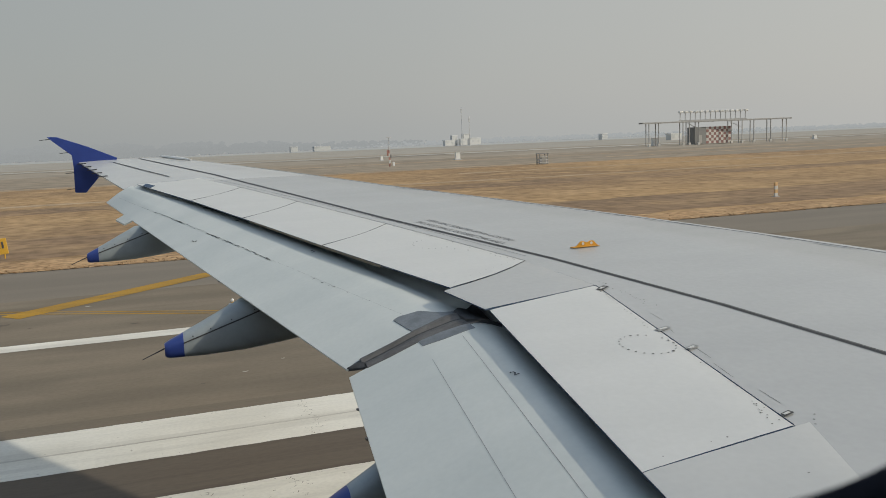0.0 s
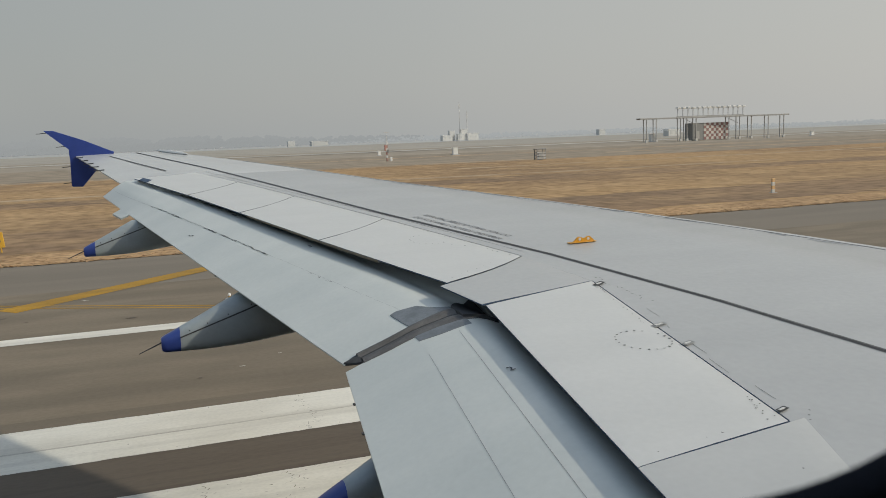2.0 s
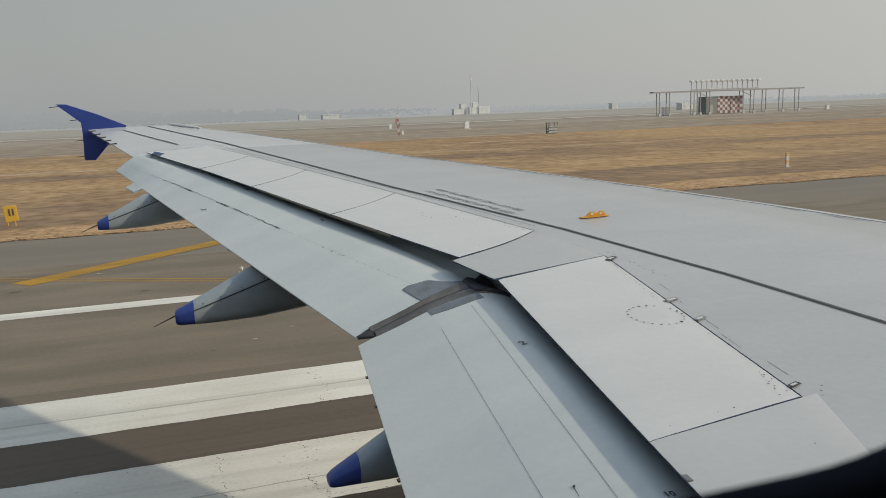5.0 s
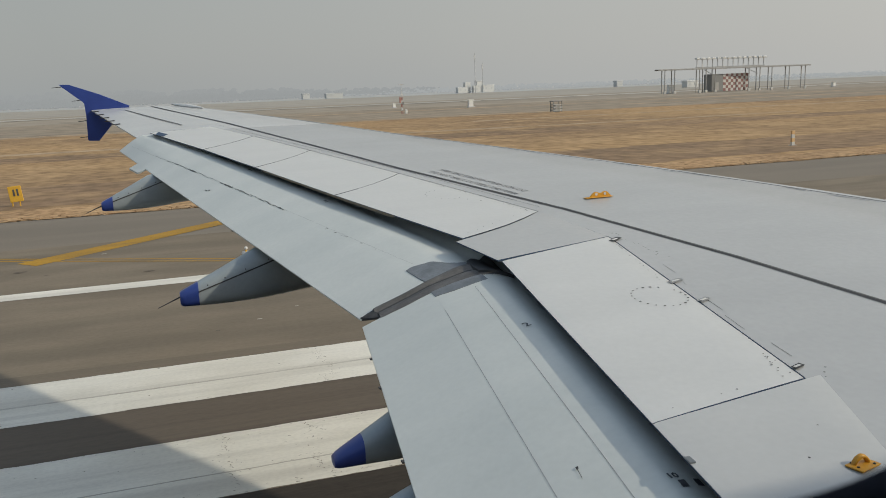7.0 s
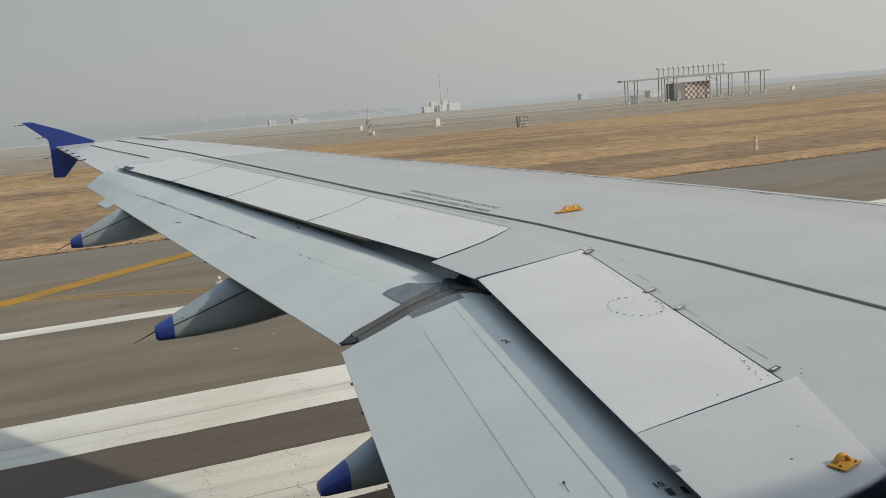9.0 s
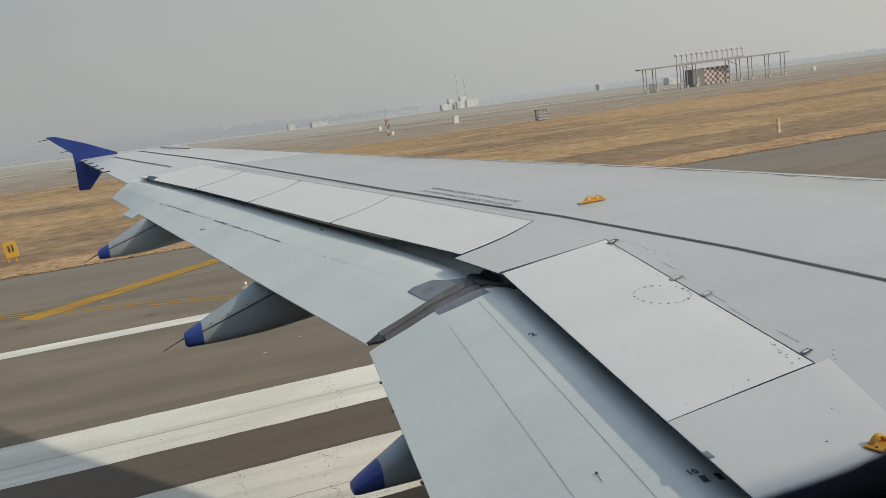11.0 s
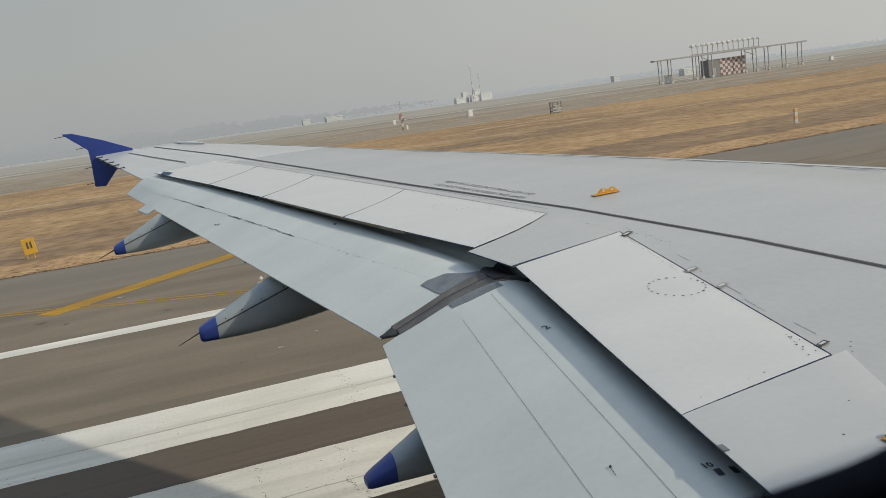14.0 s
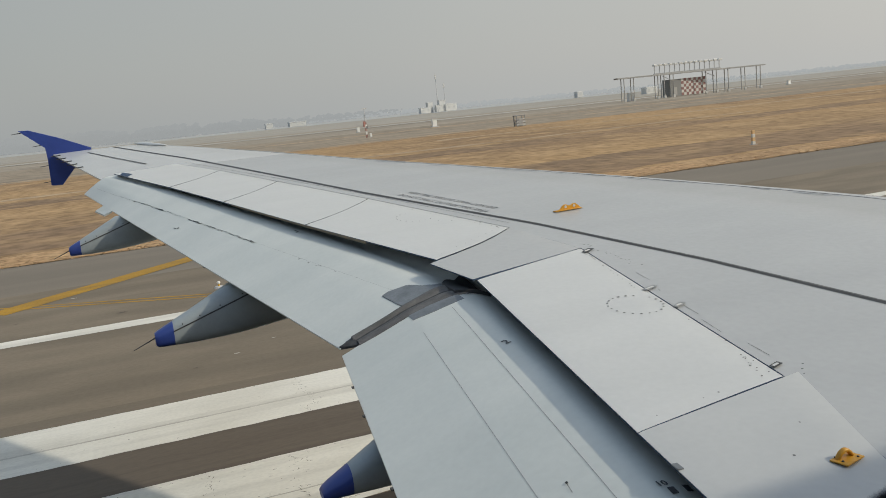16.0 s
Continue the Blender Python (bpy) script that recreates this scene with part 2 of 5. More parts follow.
def panel(name, corners, mat, label="", thick=0.030, lift=0.003, edge=0.008, curve=0.0, parent=None, bow=(0, 0)):
    """A panel over the wing strip. corners: outer aft, outer hinge, inner hinge, inner aft, in (x, y)."""
    c = [Vector(p) for p in corners]
    mid = sum(c, Vector((0, 0))) / 4
    c = [p + (mid - p).normalized() * edge for p in c]
    secs = []
    n = 12
    for i in range(n + 1):
        s = i / n
        a, h = c[0].lerp(c[3], s), c[1].lerp(c[2], s)
        row = []
        for u in (0.0, 0.03, 0.25, 0.5, 0.75, 0.985, 1.0):
            q = a.lerp(h, u) + Vector((0.03, -0.03)) * math.sin(math.pi * u) * (bow[0] + (bow[1] - bow[0]) * s)
            low = 0.002 if u in (0.0, 1.0) else 0.0
            row.append(top(q.x, q.y, -lift + low - curve * 4 * u * (1 - u)))
        for u in (1.0, 0.5, 0.0):
            q = a.lerp(h, u) + Vector((0.03, -0.03)) * math.sin(math.pi * u) * (bow[0] + (bow[1] - bow[0]) * s)
            row.append(top(q.x, q.y, thick - lift if u else 0.010 - lift))
        secs.append(row)
    v, f = loft(secs)
    ob = mesh_object(name, v, f, mat, parent or airliner, label, 30)
    ob.data.materials.append(SHADE_BLUE)                # dark rubber edges; underside coloured dark blue to deepen the slot's shade
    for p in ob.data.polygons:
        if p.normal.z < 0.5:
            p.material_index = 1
    return ob


SPOILERS = [
    ((1.95, 4.68), (2.84, 4.96), (2.44, 2.68), (1.64, 2.55)),
    ((1.41, 6.95), (2.185, 7.70), (2.72, 5.80), (1.915, 5.26)),
    ((0.96, 8.55), (1.67, 9.42), (2.185, 7.70), (1.41, 6.95)),
    ((0.56, 9.95), (1.22, 10.82), (1.67, 9.42), (0.96, 8.55)),
    ((0.01, 11.66), (0.80, 12.00), (1.22, 10.82), (0.56, 9.95)),
]
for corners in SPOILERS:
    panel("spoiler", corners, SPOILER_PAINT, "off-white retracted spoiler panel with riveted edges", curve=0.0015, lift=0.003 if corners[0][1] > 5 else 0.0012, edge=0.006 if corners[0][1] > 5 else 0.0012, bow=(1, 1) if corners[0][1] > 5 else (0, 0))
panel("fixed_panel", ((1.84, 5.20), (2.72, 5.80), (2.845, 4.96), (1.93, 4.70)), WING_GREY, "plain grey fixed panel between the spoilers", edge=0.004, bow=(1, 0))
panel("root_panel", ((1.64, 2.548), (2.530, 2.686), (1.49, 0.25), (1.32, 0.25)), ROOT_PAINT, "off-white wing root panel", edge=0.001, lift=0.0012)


# ---------------------------------------------------------------- flaps
def flap_fall(u, y):
    """Share of the flap's drop at u along its chord; it steepens at the seam and its rounded nose dives under the spoilers."""
    nose = lerp_at([(0.0, 0.165), (3.5, 0.165), (4.3, 0.178), (4.84, 0.205), (4.93, 0.240), (5.3, 0.225), (5.8, 0.205), (6.5, 0.195), (9.0, 0.168), (12.0, 0.150)], y)
    knee = lerp_at([(0.0, 0.511), (4.84, 0.511), (5.3, 0.524), (6.5, 0.518), (9.0, 0.488), (12.0, 0.471)], y)
    dive = lerp_at([(0.0, 2.9), (4.84, 2.9), (5.6, 2.2), (7.5, 1.8), (12.0, 1.3)], y)
    if u < 0.45:
        return nose + (knee - nose) * u / 0.45 + (dive * (0.17 - max(u, -0.20)) ** 2 if u < 0.17 else 0.0)
    return knee + (1.0 - knee) * (u - 0.45) / 0.55


def flap_profile(y, x0, x1, drop):
    """Section of a lowered flap from under the spoiler's edge x0 to its own trailing edge x1."""
    c = x0 - x1
    up = []
    for u in (-0.40, -0.33, -0.26, -0.22, -0.18, -0.14, -0.10, -0.06, -0.02, 0.01, 0.03, 0.05, 0.07, 0.09, 0.11, 0.14, 0.19, 0.28, 0.38, 0.45, 0.52, 0.7, 0.85, 1.0):
        d = drop * flap_fall(u, y)
        up.append(top(x0 - c * u, y, d))
    low = []
    for u, t in ((1.0, 0.008), (0.7, 0.06), (0.4, 0.14), (0.1, 0.24), (-0.2, 0.33), (-0.40, 0.36)):
        d = drop * flap_fall(max(u, 0.11), y)
        low.append(top(x0 - c * u, y, d + max(t, 0.42 if u < -0.1 else t)))
    return up + low


def flap(name, y0, y1, aft, drops, label, cuts=40):
    secs = []
    for i in range(cuts + 1):
        y = y0 + (y1 - y0) * i / cuts
        secs.append(flap_profile(y, lerp_at(EDGE_AFT, y), lerp_at(aft, y), lerp_at(drops, y)))
    v, f = loft(secs)
    return mesh_object(name, v, f, FLAP_PAINT, airliner, label, 40)


OUT_AFT, OUT_DROP = [(4.9, 1.12), (11.8, -0.38)], [(4.9, 0.347), (11.8, 0.225)]
IN_AFT, IN_DROP = [(2.0, 0.715), (4.83, 1.10)], [(2.0, 0.35), (4.83, 0.36)]
outboard_flap = flap("outboard_flap", 4.93, 11.8, OUT_AFT, OUT_DROP, "pale blue-grey lowered outboard flap with rubbed dark marks")
inboard_flap = flap("inboard_flap", 0.25, 4.84, IN_AFT, IN_DROP, "pale blue-grey lowered inboard flap with panel seams")


def flap_point(y, u, aft, drops, lift=0.004):
    x0, x1, d = lerp_at(EDGE_AFT, y), lerp_at(aft, y), lerp_at(drops, y)
    return top(x0 - (x0 - x1) * u, y, d * flap_fall(u, y) - lift)


# ---------------------------------------------------------------- flap track fairings
def fairing(x_tip, y, z_tip, length, z_top, depth, width, label, wick=True):
    secs = []
    n = 20
    aft, drops = (OUT_AFT, OUT_DROP) if y > 4.9 else (IN_AFT, IN_DROP)
    for s, up_z, low_z, w in ((0.0, 0.030, -0.072, 0.09), (0.006, 0.045, -0.086, 0.11), (0.016, 0.062, -0.090, 0.122), (0.055, 0.122, -0.092, 0.15), (0.11, 0.208, -0.095, 0.185), (0.16, 0.29, -0.092, 0.21), (0.235, 0.41, -0.085, 0.25),
                              (0.30, 0.46, -0.068, 0.28), (0.45, 0.50, -0.020, 0.30), (0.62, 0.50, 0.05, 0.30), (0.80, 0.50, 0.12, 0.26), (1.0, 0.50, 0.22, 0.14)):
        x_edge, x_nose, x_here = lerp_at(aft, y), lerp_at(EDGE_AFT, y), x_tip + length * s
        if x_here > x_edge - 0.02:                     # it stays below the flap's skin
            u = max(-0.3, (x_nose - x_here) / (x_nose - x_edge))
            up_z = min(up_z, (flap_point(y, min(u, 1.0), aft, drops, -0.045).z - z_tip) / z_top)
        row = []
        for i in range(n):
            a = 2 * math.pi * i / n
            ca, sa = math.cos(a), math.sin(a)
            cy = math.copysign(abs(ca) ** (0.85 if sa > 0 else 0.55), ca) * w * width / 0.30 / 2
            mid, half = (up_z * z_top + low_z * depth) / 2, (up_z * z_top - low_z * depth) / 2
            row.append((x_tip + length * s, y + cy, z_tip + mid + math.copysign(abs(sa) ** (0.9 if sa > 0 else 0.7), sa) * half))
        secs.append(row)
    k = 3
    seam_rows, rivets = [], []
    for row in secs[k:k + 5]:                          # a straight seam rising along the near side
        z = z_tip + 0.024 + 0.35 * (row[0][0] - x_tip - length * 0.055)
        near = [Vector(row[i]) for i in range(n // 4, 3 * n // 4 + 1)]
        for a, b in zip(near, near[1:]):
            if a.z >= z > b.z:
                p = a.lerp(b, (a.z - z) / (a.z - b.z)) + Vector((0, -0.004, 0))
                seam_rows.append([p, p + (a - b).normalized() * 0.011])
                rivets.append(p + (a - b).normalized() * 0.030 + Vector((0, -0.001, 0)))
    v, f = loft(secs[k:])
    body = mesh_object("flap_fairing", v, f, FAIRING_PAINT, airliner, label, 50)
    v, f = loft(secs[:k + 1])
    mesh_object("tail_cap", v, f, BLUE_PAINT, body, "deep blue painted tail cap", 50)
    if not wick:
        return body
    bm = bmesh.new()
    rows = [[bm.verts.new(p) for p in r] for r in seam_rows]
    for r0, r1 in zip(rows, rows[1:]):
        bm.faces.new((r0[0], r0[1], r1[1], r1[0]))
    part("fairing_seam", bm, GRIME, body, "dark seam along the fairing")
    for p, q in zip(rivets, rivets[1:]):
        bm = bmesh.new()
        bmesh.ops.create_cone(bm, cap_ends=True, segments=8, radius1=0.006, radius2=0.005, depth=0.003, matrix=Matrix.Translation(p.lerp(q, 0.5)) @ Matrix.Rotation(math.pi / 2, 4, "X"))
        part("fastener", bm, GRIME, body, "dark recessed fastener")
    bm = bmesh.new()
    add_rod(bm, (x_tip + 0.01, y, z_tip - 0.01), (x_tip - 0.17, y, z_tip - 0.085), 0.006, 0.003, 6)
    part("static_wick", bm, DARK_LINE, body, "thin black static discharge wick")
    return body


fairing(0.11, 6.9, 2.88, 2.6, 0.80, 1.0, 0.34, "grey canoe-shaped flap track fairing with blue tip")
fairing(-0.57, 10.1, 3.29, 2.2, 0.72, 0.85, 0.28, "grey canoe-shaped flap track fairing with blue tip")
fairing(0.685, 3.8, 2.675, 2.6, 0.95, 0.25, 0.30, "grey canoe-shaped flap track fairing with blue tip", False)

# ---------------------------------------------------------------- wingtip fence
FENCE = [(-0.26, 4.33), (-0.70, 4.53), (-1.15, 4.70), (-1.30, 4.705), (-1.24, 4.65), (-0.95, 4.40), (-0.94, 4.20), (-0.95, 3.80), (-0.93, 3.785), (-0.78, 3.78), (-0.56, 4.03), (-0.30, 4.22)]
secs = []
for dy, grow in ((0.0, 0.985), (0.02, 1.0), (0.05, 1.0), (0.07, 0.985)):
    cx, cz = -0.85, 4.3
    secs.append([(cx + (x - cx) * grow, 15.15 + dy, cz + (z - cz) * grow) for x, z in FENCE])
v, f = loft(secs)
mesh_object("wingtip_fence", v, f, BLUE_PAINT, airliner, "deep blue wingtip fence", 30)


# slats along the nose, let out a little way
def slat_section(y):
    xn = lerp_at(NOSE, y)
    k = max(0.4, 1.0 - 0.055 * max(0.0, y - 3.0))
    pts = [(xn + 0.10 * k, 0.050 * k), (xn + 0.22 * k, 0.034 * k), (xn + 0.34 * k, 0.044 * k), (xn + 0.45 * k, 0.10 * k), (xn + 0.50 * k, 0.17 * k), (xn + 0.42 * k, 0.25 * k), (xn + 0.20 * k, 0.16 * k)]
    return [top(x, y, b) for x, b in pts]


for y0, y1 in ((1.5, 4.80), (4.83, 7.40), (7.43, 9.80), (9.83, 12.20), (12.23, 14.95)):
    v, f = loft([slat_section(y0 + (y1 - y0) * i / 8) for i in range(9)])
    slat = mesh_object("slat", v, f, WING_GREY, airliner, "pale extended leading-edge slat", 40)
    rows = []
    for i in range(9):                                 # dark band along the slat's nose
        y = y0 + (y1 - y0) * i / 8
        k = max(0.4, 1.0 - 0.055 * max(0.0, y - 3.0))
        rows.append([top(lerp_at(NOSE, y) + 0.352 * k, y, 0.046 * k), top(lerp_at(NOSE, y) + 0.47 * k, y, 0.105 * k)])
    v, f = loft(rows, False, False)
    mesh_object("slat_nose_band", v, f, DARK_LINE, slat, "dark band on the nose of the slat")


secs = []
for i in range(13):                                    # the outermost slat's end rises as a flat lens over the nose
    s = i / 12
    r = 0.030 * math.sin(math.pi * (0.03 + 0.94 * s)) ** 0.6
    c = top(0.405 + 0.458 * s, 15.30 - 0.87 * s, -0.012)
    secs.append([c + Vector((1.8 * r * math.cos(a), 0.6 * r * math.cos(a), r * math.sin(a))) for a in [2 * math.pi * j / 10 for j in range(10)]])
v, f = loft(secs)
mesh_object("slat_end", v, f, SPOILER_PAINT, airliner, "pale rounded slat end", 50)


# ---------------------------------------------------------------- marks and fittings on the wing
def strip_on_wing(bm, pts, width, lift=0.010, thick=0.003):
    """A flat band along a line of (x, y) on the wing."""
    pts = [Vector(p) for p in pts]
    rows = []
    for i, p in enumerate(pts):
        d = (pts[min(i + 1, len(pts) - 1)] - pts[max(i - 1, 0)]).normalized()
        n = Vector((-d.y, d.x)) * width / 2
        rows.append([bm.verts.new(top(*(p + n), -lift)), bm.verts.new(top(*(p - n), -lift))])
    for a, b in zip(rows, rows[1:]):
        bm.faces.new((a[0], a[1], b[1], b[0]))


def wing_strip(name, pts, width, mat, label, lift=0.004, parent=None):
    bm = bmesh.new()
    strip_on_wing(bm, pts, width, lift)
    return part(name, bm, mat, parent or airliner, label)


wing_strip("slat_gap", [(lerp_at(NOSE, 1.5 + 0.9 * i) + 0.012, 1.5 + 0.9 * i) for i in range(14)], 0.022, DARK_LINE, "thin dark gap behind the slats", 0.001)
bm = bmesh.new()
for i in range(32):                                    # rubbed dashes and grey scuffs along the slats' edge
    y = random.uniform(5.2, 10.5)
    l, off = random.uniform(0.02, 0.13), abs(random.gauss(0, 0.03))
    strip_on_wing(bm, [(lerp_at(NOSE, y + d) - 0.012 - off, y + d) for d in (-l, 0, l)], random.uniform(0.004, 0.012), 0.0016)
tagged(part("slat_scuffs", bm, BARE_METAL, airliner, "grey rubbed scuffs along the slat edge"), kind="stuff")
WALKWAY = [(3.53, 3.05), (3.49, 3.28), (3.32, 4.27), (2.95, 5.80), (2.64, 6.78), (2.25, 8.04), (1.75, 9.84), (1.03, 12.36), (0.08, 15.12)]
wing_strip("walkway_line", WALKWAY, 0.048, DARK_LINE, "dark grey painted walkway boundary line", 0.002)
wing_strip("walkway_line", [(x + 0.009, y) for x, y in WALKWAY[:6]], 0.007, SEAL, "worn paler streak within the walkway line", 0.0035)
wing_strip("aileron_seam", [(-0.32, 14.75), (0.06, 13.55), (0.44, 12.40)], 0.024, DARK_LINE, "dark aileron hinge seam", -0.0025)
for a, b in (((2.666, 3.634), (2.642, 3.482)), ((2.605, 3.413), (2.569, 3.221)), ((2.572, 3.042), (2.551, 2.882)), ((2.811, 4.272), (2.789, 4.109)), ((2.728, 3.942), (2.714, 3.901))):
    wing_strip("skin_joint", [a, b], 0.0025, DARK_LINE, "fine dark skin joint", 0.0015)
# dark rubber edge seals round the spoilers
for a, b, w in (((0.56, 9.95), (1.22, 10.82), 0.013), ((0.96, 8.55), (1.67, 9.42), 0.012), ((1.41, 6.95), (2.185, 7.70), 0.010), ((1.925, 5.25), (2.72, 5.80), 0.007),
                ((2.44, 2.68), (2.84, 4.96), 0.002), ((2.845, 4.96), (1.95, 4.685), 0.0015),
                ((2.72, 5.80), (2.185, 7.70), 0.006), ((2.185, 7.70), (1.22, 10.82), 0.006)):
    p, q = Vector(a), Vector(b)
    bow = Vector((0.03, -0.03)) if abs(p.y - q.y) < 1.0 and p.y > 5.2 else Vector((0, 0))
    wing_strip("edge_seal", [p + (q - p) * i / 6 + bow * math.sin(math.pi * i / 6) for i in range(7)], w, DARK_LINE, "thin dark rubber edge seal", 0.0048)
# slot between hinge and walkway along the outer spoilers
wing_strip("skin_joint", [(2.80, 5.95), (2.30, 7.75), (1.78, 9.45), (1.33, 10.80), (0.92, 12.1)], 0.004, GRIME, "fine dark skin joint", 0.0012)


def text_mesh(body, size, bold=-0.0002):
    c = bpy.data.curves.new("lettering", "FONT")
    c.body, c.size, c.resolution_u, c.offset = body, size, 2, bold
    c.align_x, c.align_y = "CENTER", "CENTER"
    ob = bpy.data.objects.new("lettering", c)
    me = bpy.data.meshes.new_from_object(ob)
    bpy.data.objects.remove(ob)
    bpy.data.curves.remove(c)
    return me


def lettering(body, size, centre, right, up, parent, wide=None, mat=STENCIL):
    """Letters whose baseline runs along right; wide: the length of the whole line."""
    me = text_mesh(body, size, -0.0002 if len(body) > 2 else 0.0015)
    me.materials.append(mat)
    xs = [v.co.x for v in me.vertices]
    fit = wide / (max(xs) - min(xs)) if wide else 1.0
    right, up = Vector(right).normalized(), Vector(up)
    up = (up - right * up.dot(right)).normalized()
    out = right.cross(up)
    m = Matrix.Translation(centre) @ Matrix((right * fit, up, out)).transposed().to_4x4()
    ob = new("lettering", me)
    ob.matrix_world = m
    ob.parent = parent
    ob["label"] = "black stencilled lettering"
    return ob


d_line = Vector((0.335, -1.22, -1.22 * DIHEDRAL))
n_line = Vector((1.22, 0.335, 0.335 * DIHEDRAL))
lettering("DO NOT WALK OUTSIDE THIS AREA", 0.090, top(2.664, 7.072, -0.0015), d_line, n_line, airliner, 1.30)
lettering("DO NOT WALK OUTSIDE THIS AREA", 0.090, top(2.790, 7.147, -0.0015), -d_line, -n_line, airliner, 1.28)


def wing_dots(name, pts, r, parent=airliner, label="dark flush fasteners", mat=GRIME, lift=0.0046):
    bm = bmesh.new()
    for x, y in pts:
        m = Matrix.Translation(top(x, y, -lift)) @ Matrix.Rotation(math.atan(DIHEDRAL), 4, "X")
        bmesh.ops.create_circle(bm, cap_ends=True, segments=8, radius=r * random.uniform(0.7, 1.15), matrix=m)
    return tagged(part(name, bm, mat, parent, label), kind="stuff" if len(pts) > 1 else "")


def along(a, b, n, jitter=0.004, keep=1.0):
    out = []
    for i in range(n):
        s = i / (n - 1)
        if random.random() <= keep:
            out.append((a[0] + (b[0] - a[0]) * s + random.uniform(-jitter, jitter), a[1] + (b[1] - a[1]) * s + random.uniform(-jitter, jitter)))
    return out


ring = []
for i in range(21):
    a = 2 * math.pi * i / 21
    if not 0.1 < a < 0.5:
        ring.append((2.463 + 0.143 * math.cos(a + 0.4), 3.772 + 0.155 * math.sin(a + 0.4)))
wing_dots("fasteners", ring, 0.0070)
wing_dots("fasteners", along((2.80, 4.82), (2.76, 4.60), 9, 0.012) + along((2.74, 4.55), (2.62, 3.98), 14, 0.010, 0.7) + along((2.56, 3.50), (2.50, 3.1), 7, 0.012, 0.8)
          + along((2.44, 2.95), (2.40, 2.76), 12, 0.022), 0.0045)
wing_dots("fasteners", along((2.36, 2.72), (1.78, 2.62), 8, 0.006, 0.8) + along((2.66, 5.86), (2.0, 5.38), 9, 0.006, 0.8) + along((2.62, 5.98), (2.30, 7.20), 16, 0.02, 0.5), 0.0042)
wing_dots("fasteners", along((2.90, 5.06), (2.92, 4.40), 26, 0.035, 0.8) + [(2.56, 2.70), (2.60, 2.74), (2.53, 2.66)], 0.005, lift=0.0012)
wing_dots("fasteners", [(2.265 + 0.155 * math.cos(a * 0.35), 6.64 + 0.175 * math.sin(a * 0.35)) for a in range(5, 16)], 0.0055)
wing_dots("fasteners", along((2.66, 5.90), (2.60, 6.02), 3, 0.02) + along((2.44, 6.30), (2.30, 6.60), 4, 0.02), 0.0055)
wing_dots("fasteners", along((2.62, 6.10), (2.19, 7.60), 22, 0.006, 0.5) + along((1.64, 9.45), (2.16, 7.75), 18, 0.006, 0.4), 0.006)


def hinge_bracket(corner_pts, mat, label):
    """A shallow open slot with a pale arm in it at the spoiler's hinge."""
    c = [Vector(p) for p in corner_pts]
    bm = bmesh.new()
    strip_on_wing(bm, [(c[0] + c[1]) / 2, (c[2] + c[3]) / 2], (c[0] - c[1]).length, 0.0062)
    b = part("hinge_slot", bm, mat, airliner, label)
    mid = sum(c, Vector((0, 0))) / 4
    bm = bmesh.new()
    d = ((c[2] + c[3]) / 2 - (c[0] + c[1]) / 2)
    turn = Matrix.Rotation(math.atan2(d.y, d.x), 3, "Z")
    add_box(bm, top(mid.x - 0.004, mid.y, -0.0070), (d.length * 0.66, (c[0] - c[1]).length * 0.42, 0.002), turn)
    part("hinge_arm", bm, SPOILER_PAINT, b, "pale hinge arm")


for quad in (((2.787, 4.857), (2.800, 4.815), (2.893, 4.885), (2.881, 4.926)), ((2.637, 3.966), (2.649, 3.929), (2.749, 3.969), (2.738, 4.006)),
             ((2.600, 3.641), (2.614, 3.608), (2.693, 3.646), (2.682, 3.679)), ((2.458, 2.783), (2.468, 2.755), (2.531, 2.776), (2.519, 2.806))):
    shut = 3.0 < quad[0][1] < 4.5
    hinge_bracket(quad, SEAM_GREY if shut else GRIME, "grey sealed hinge slot" if shut else "dark hinge slot")


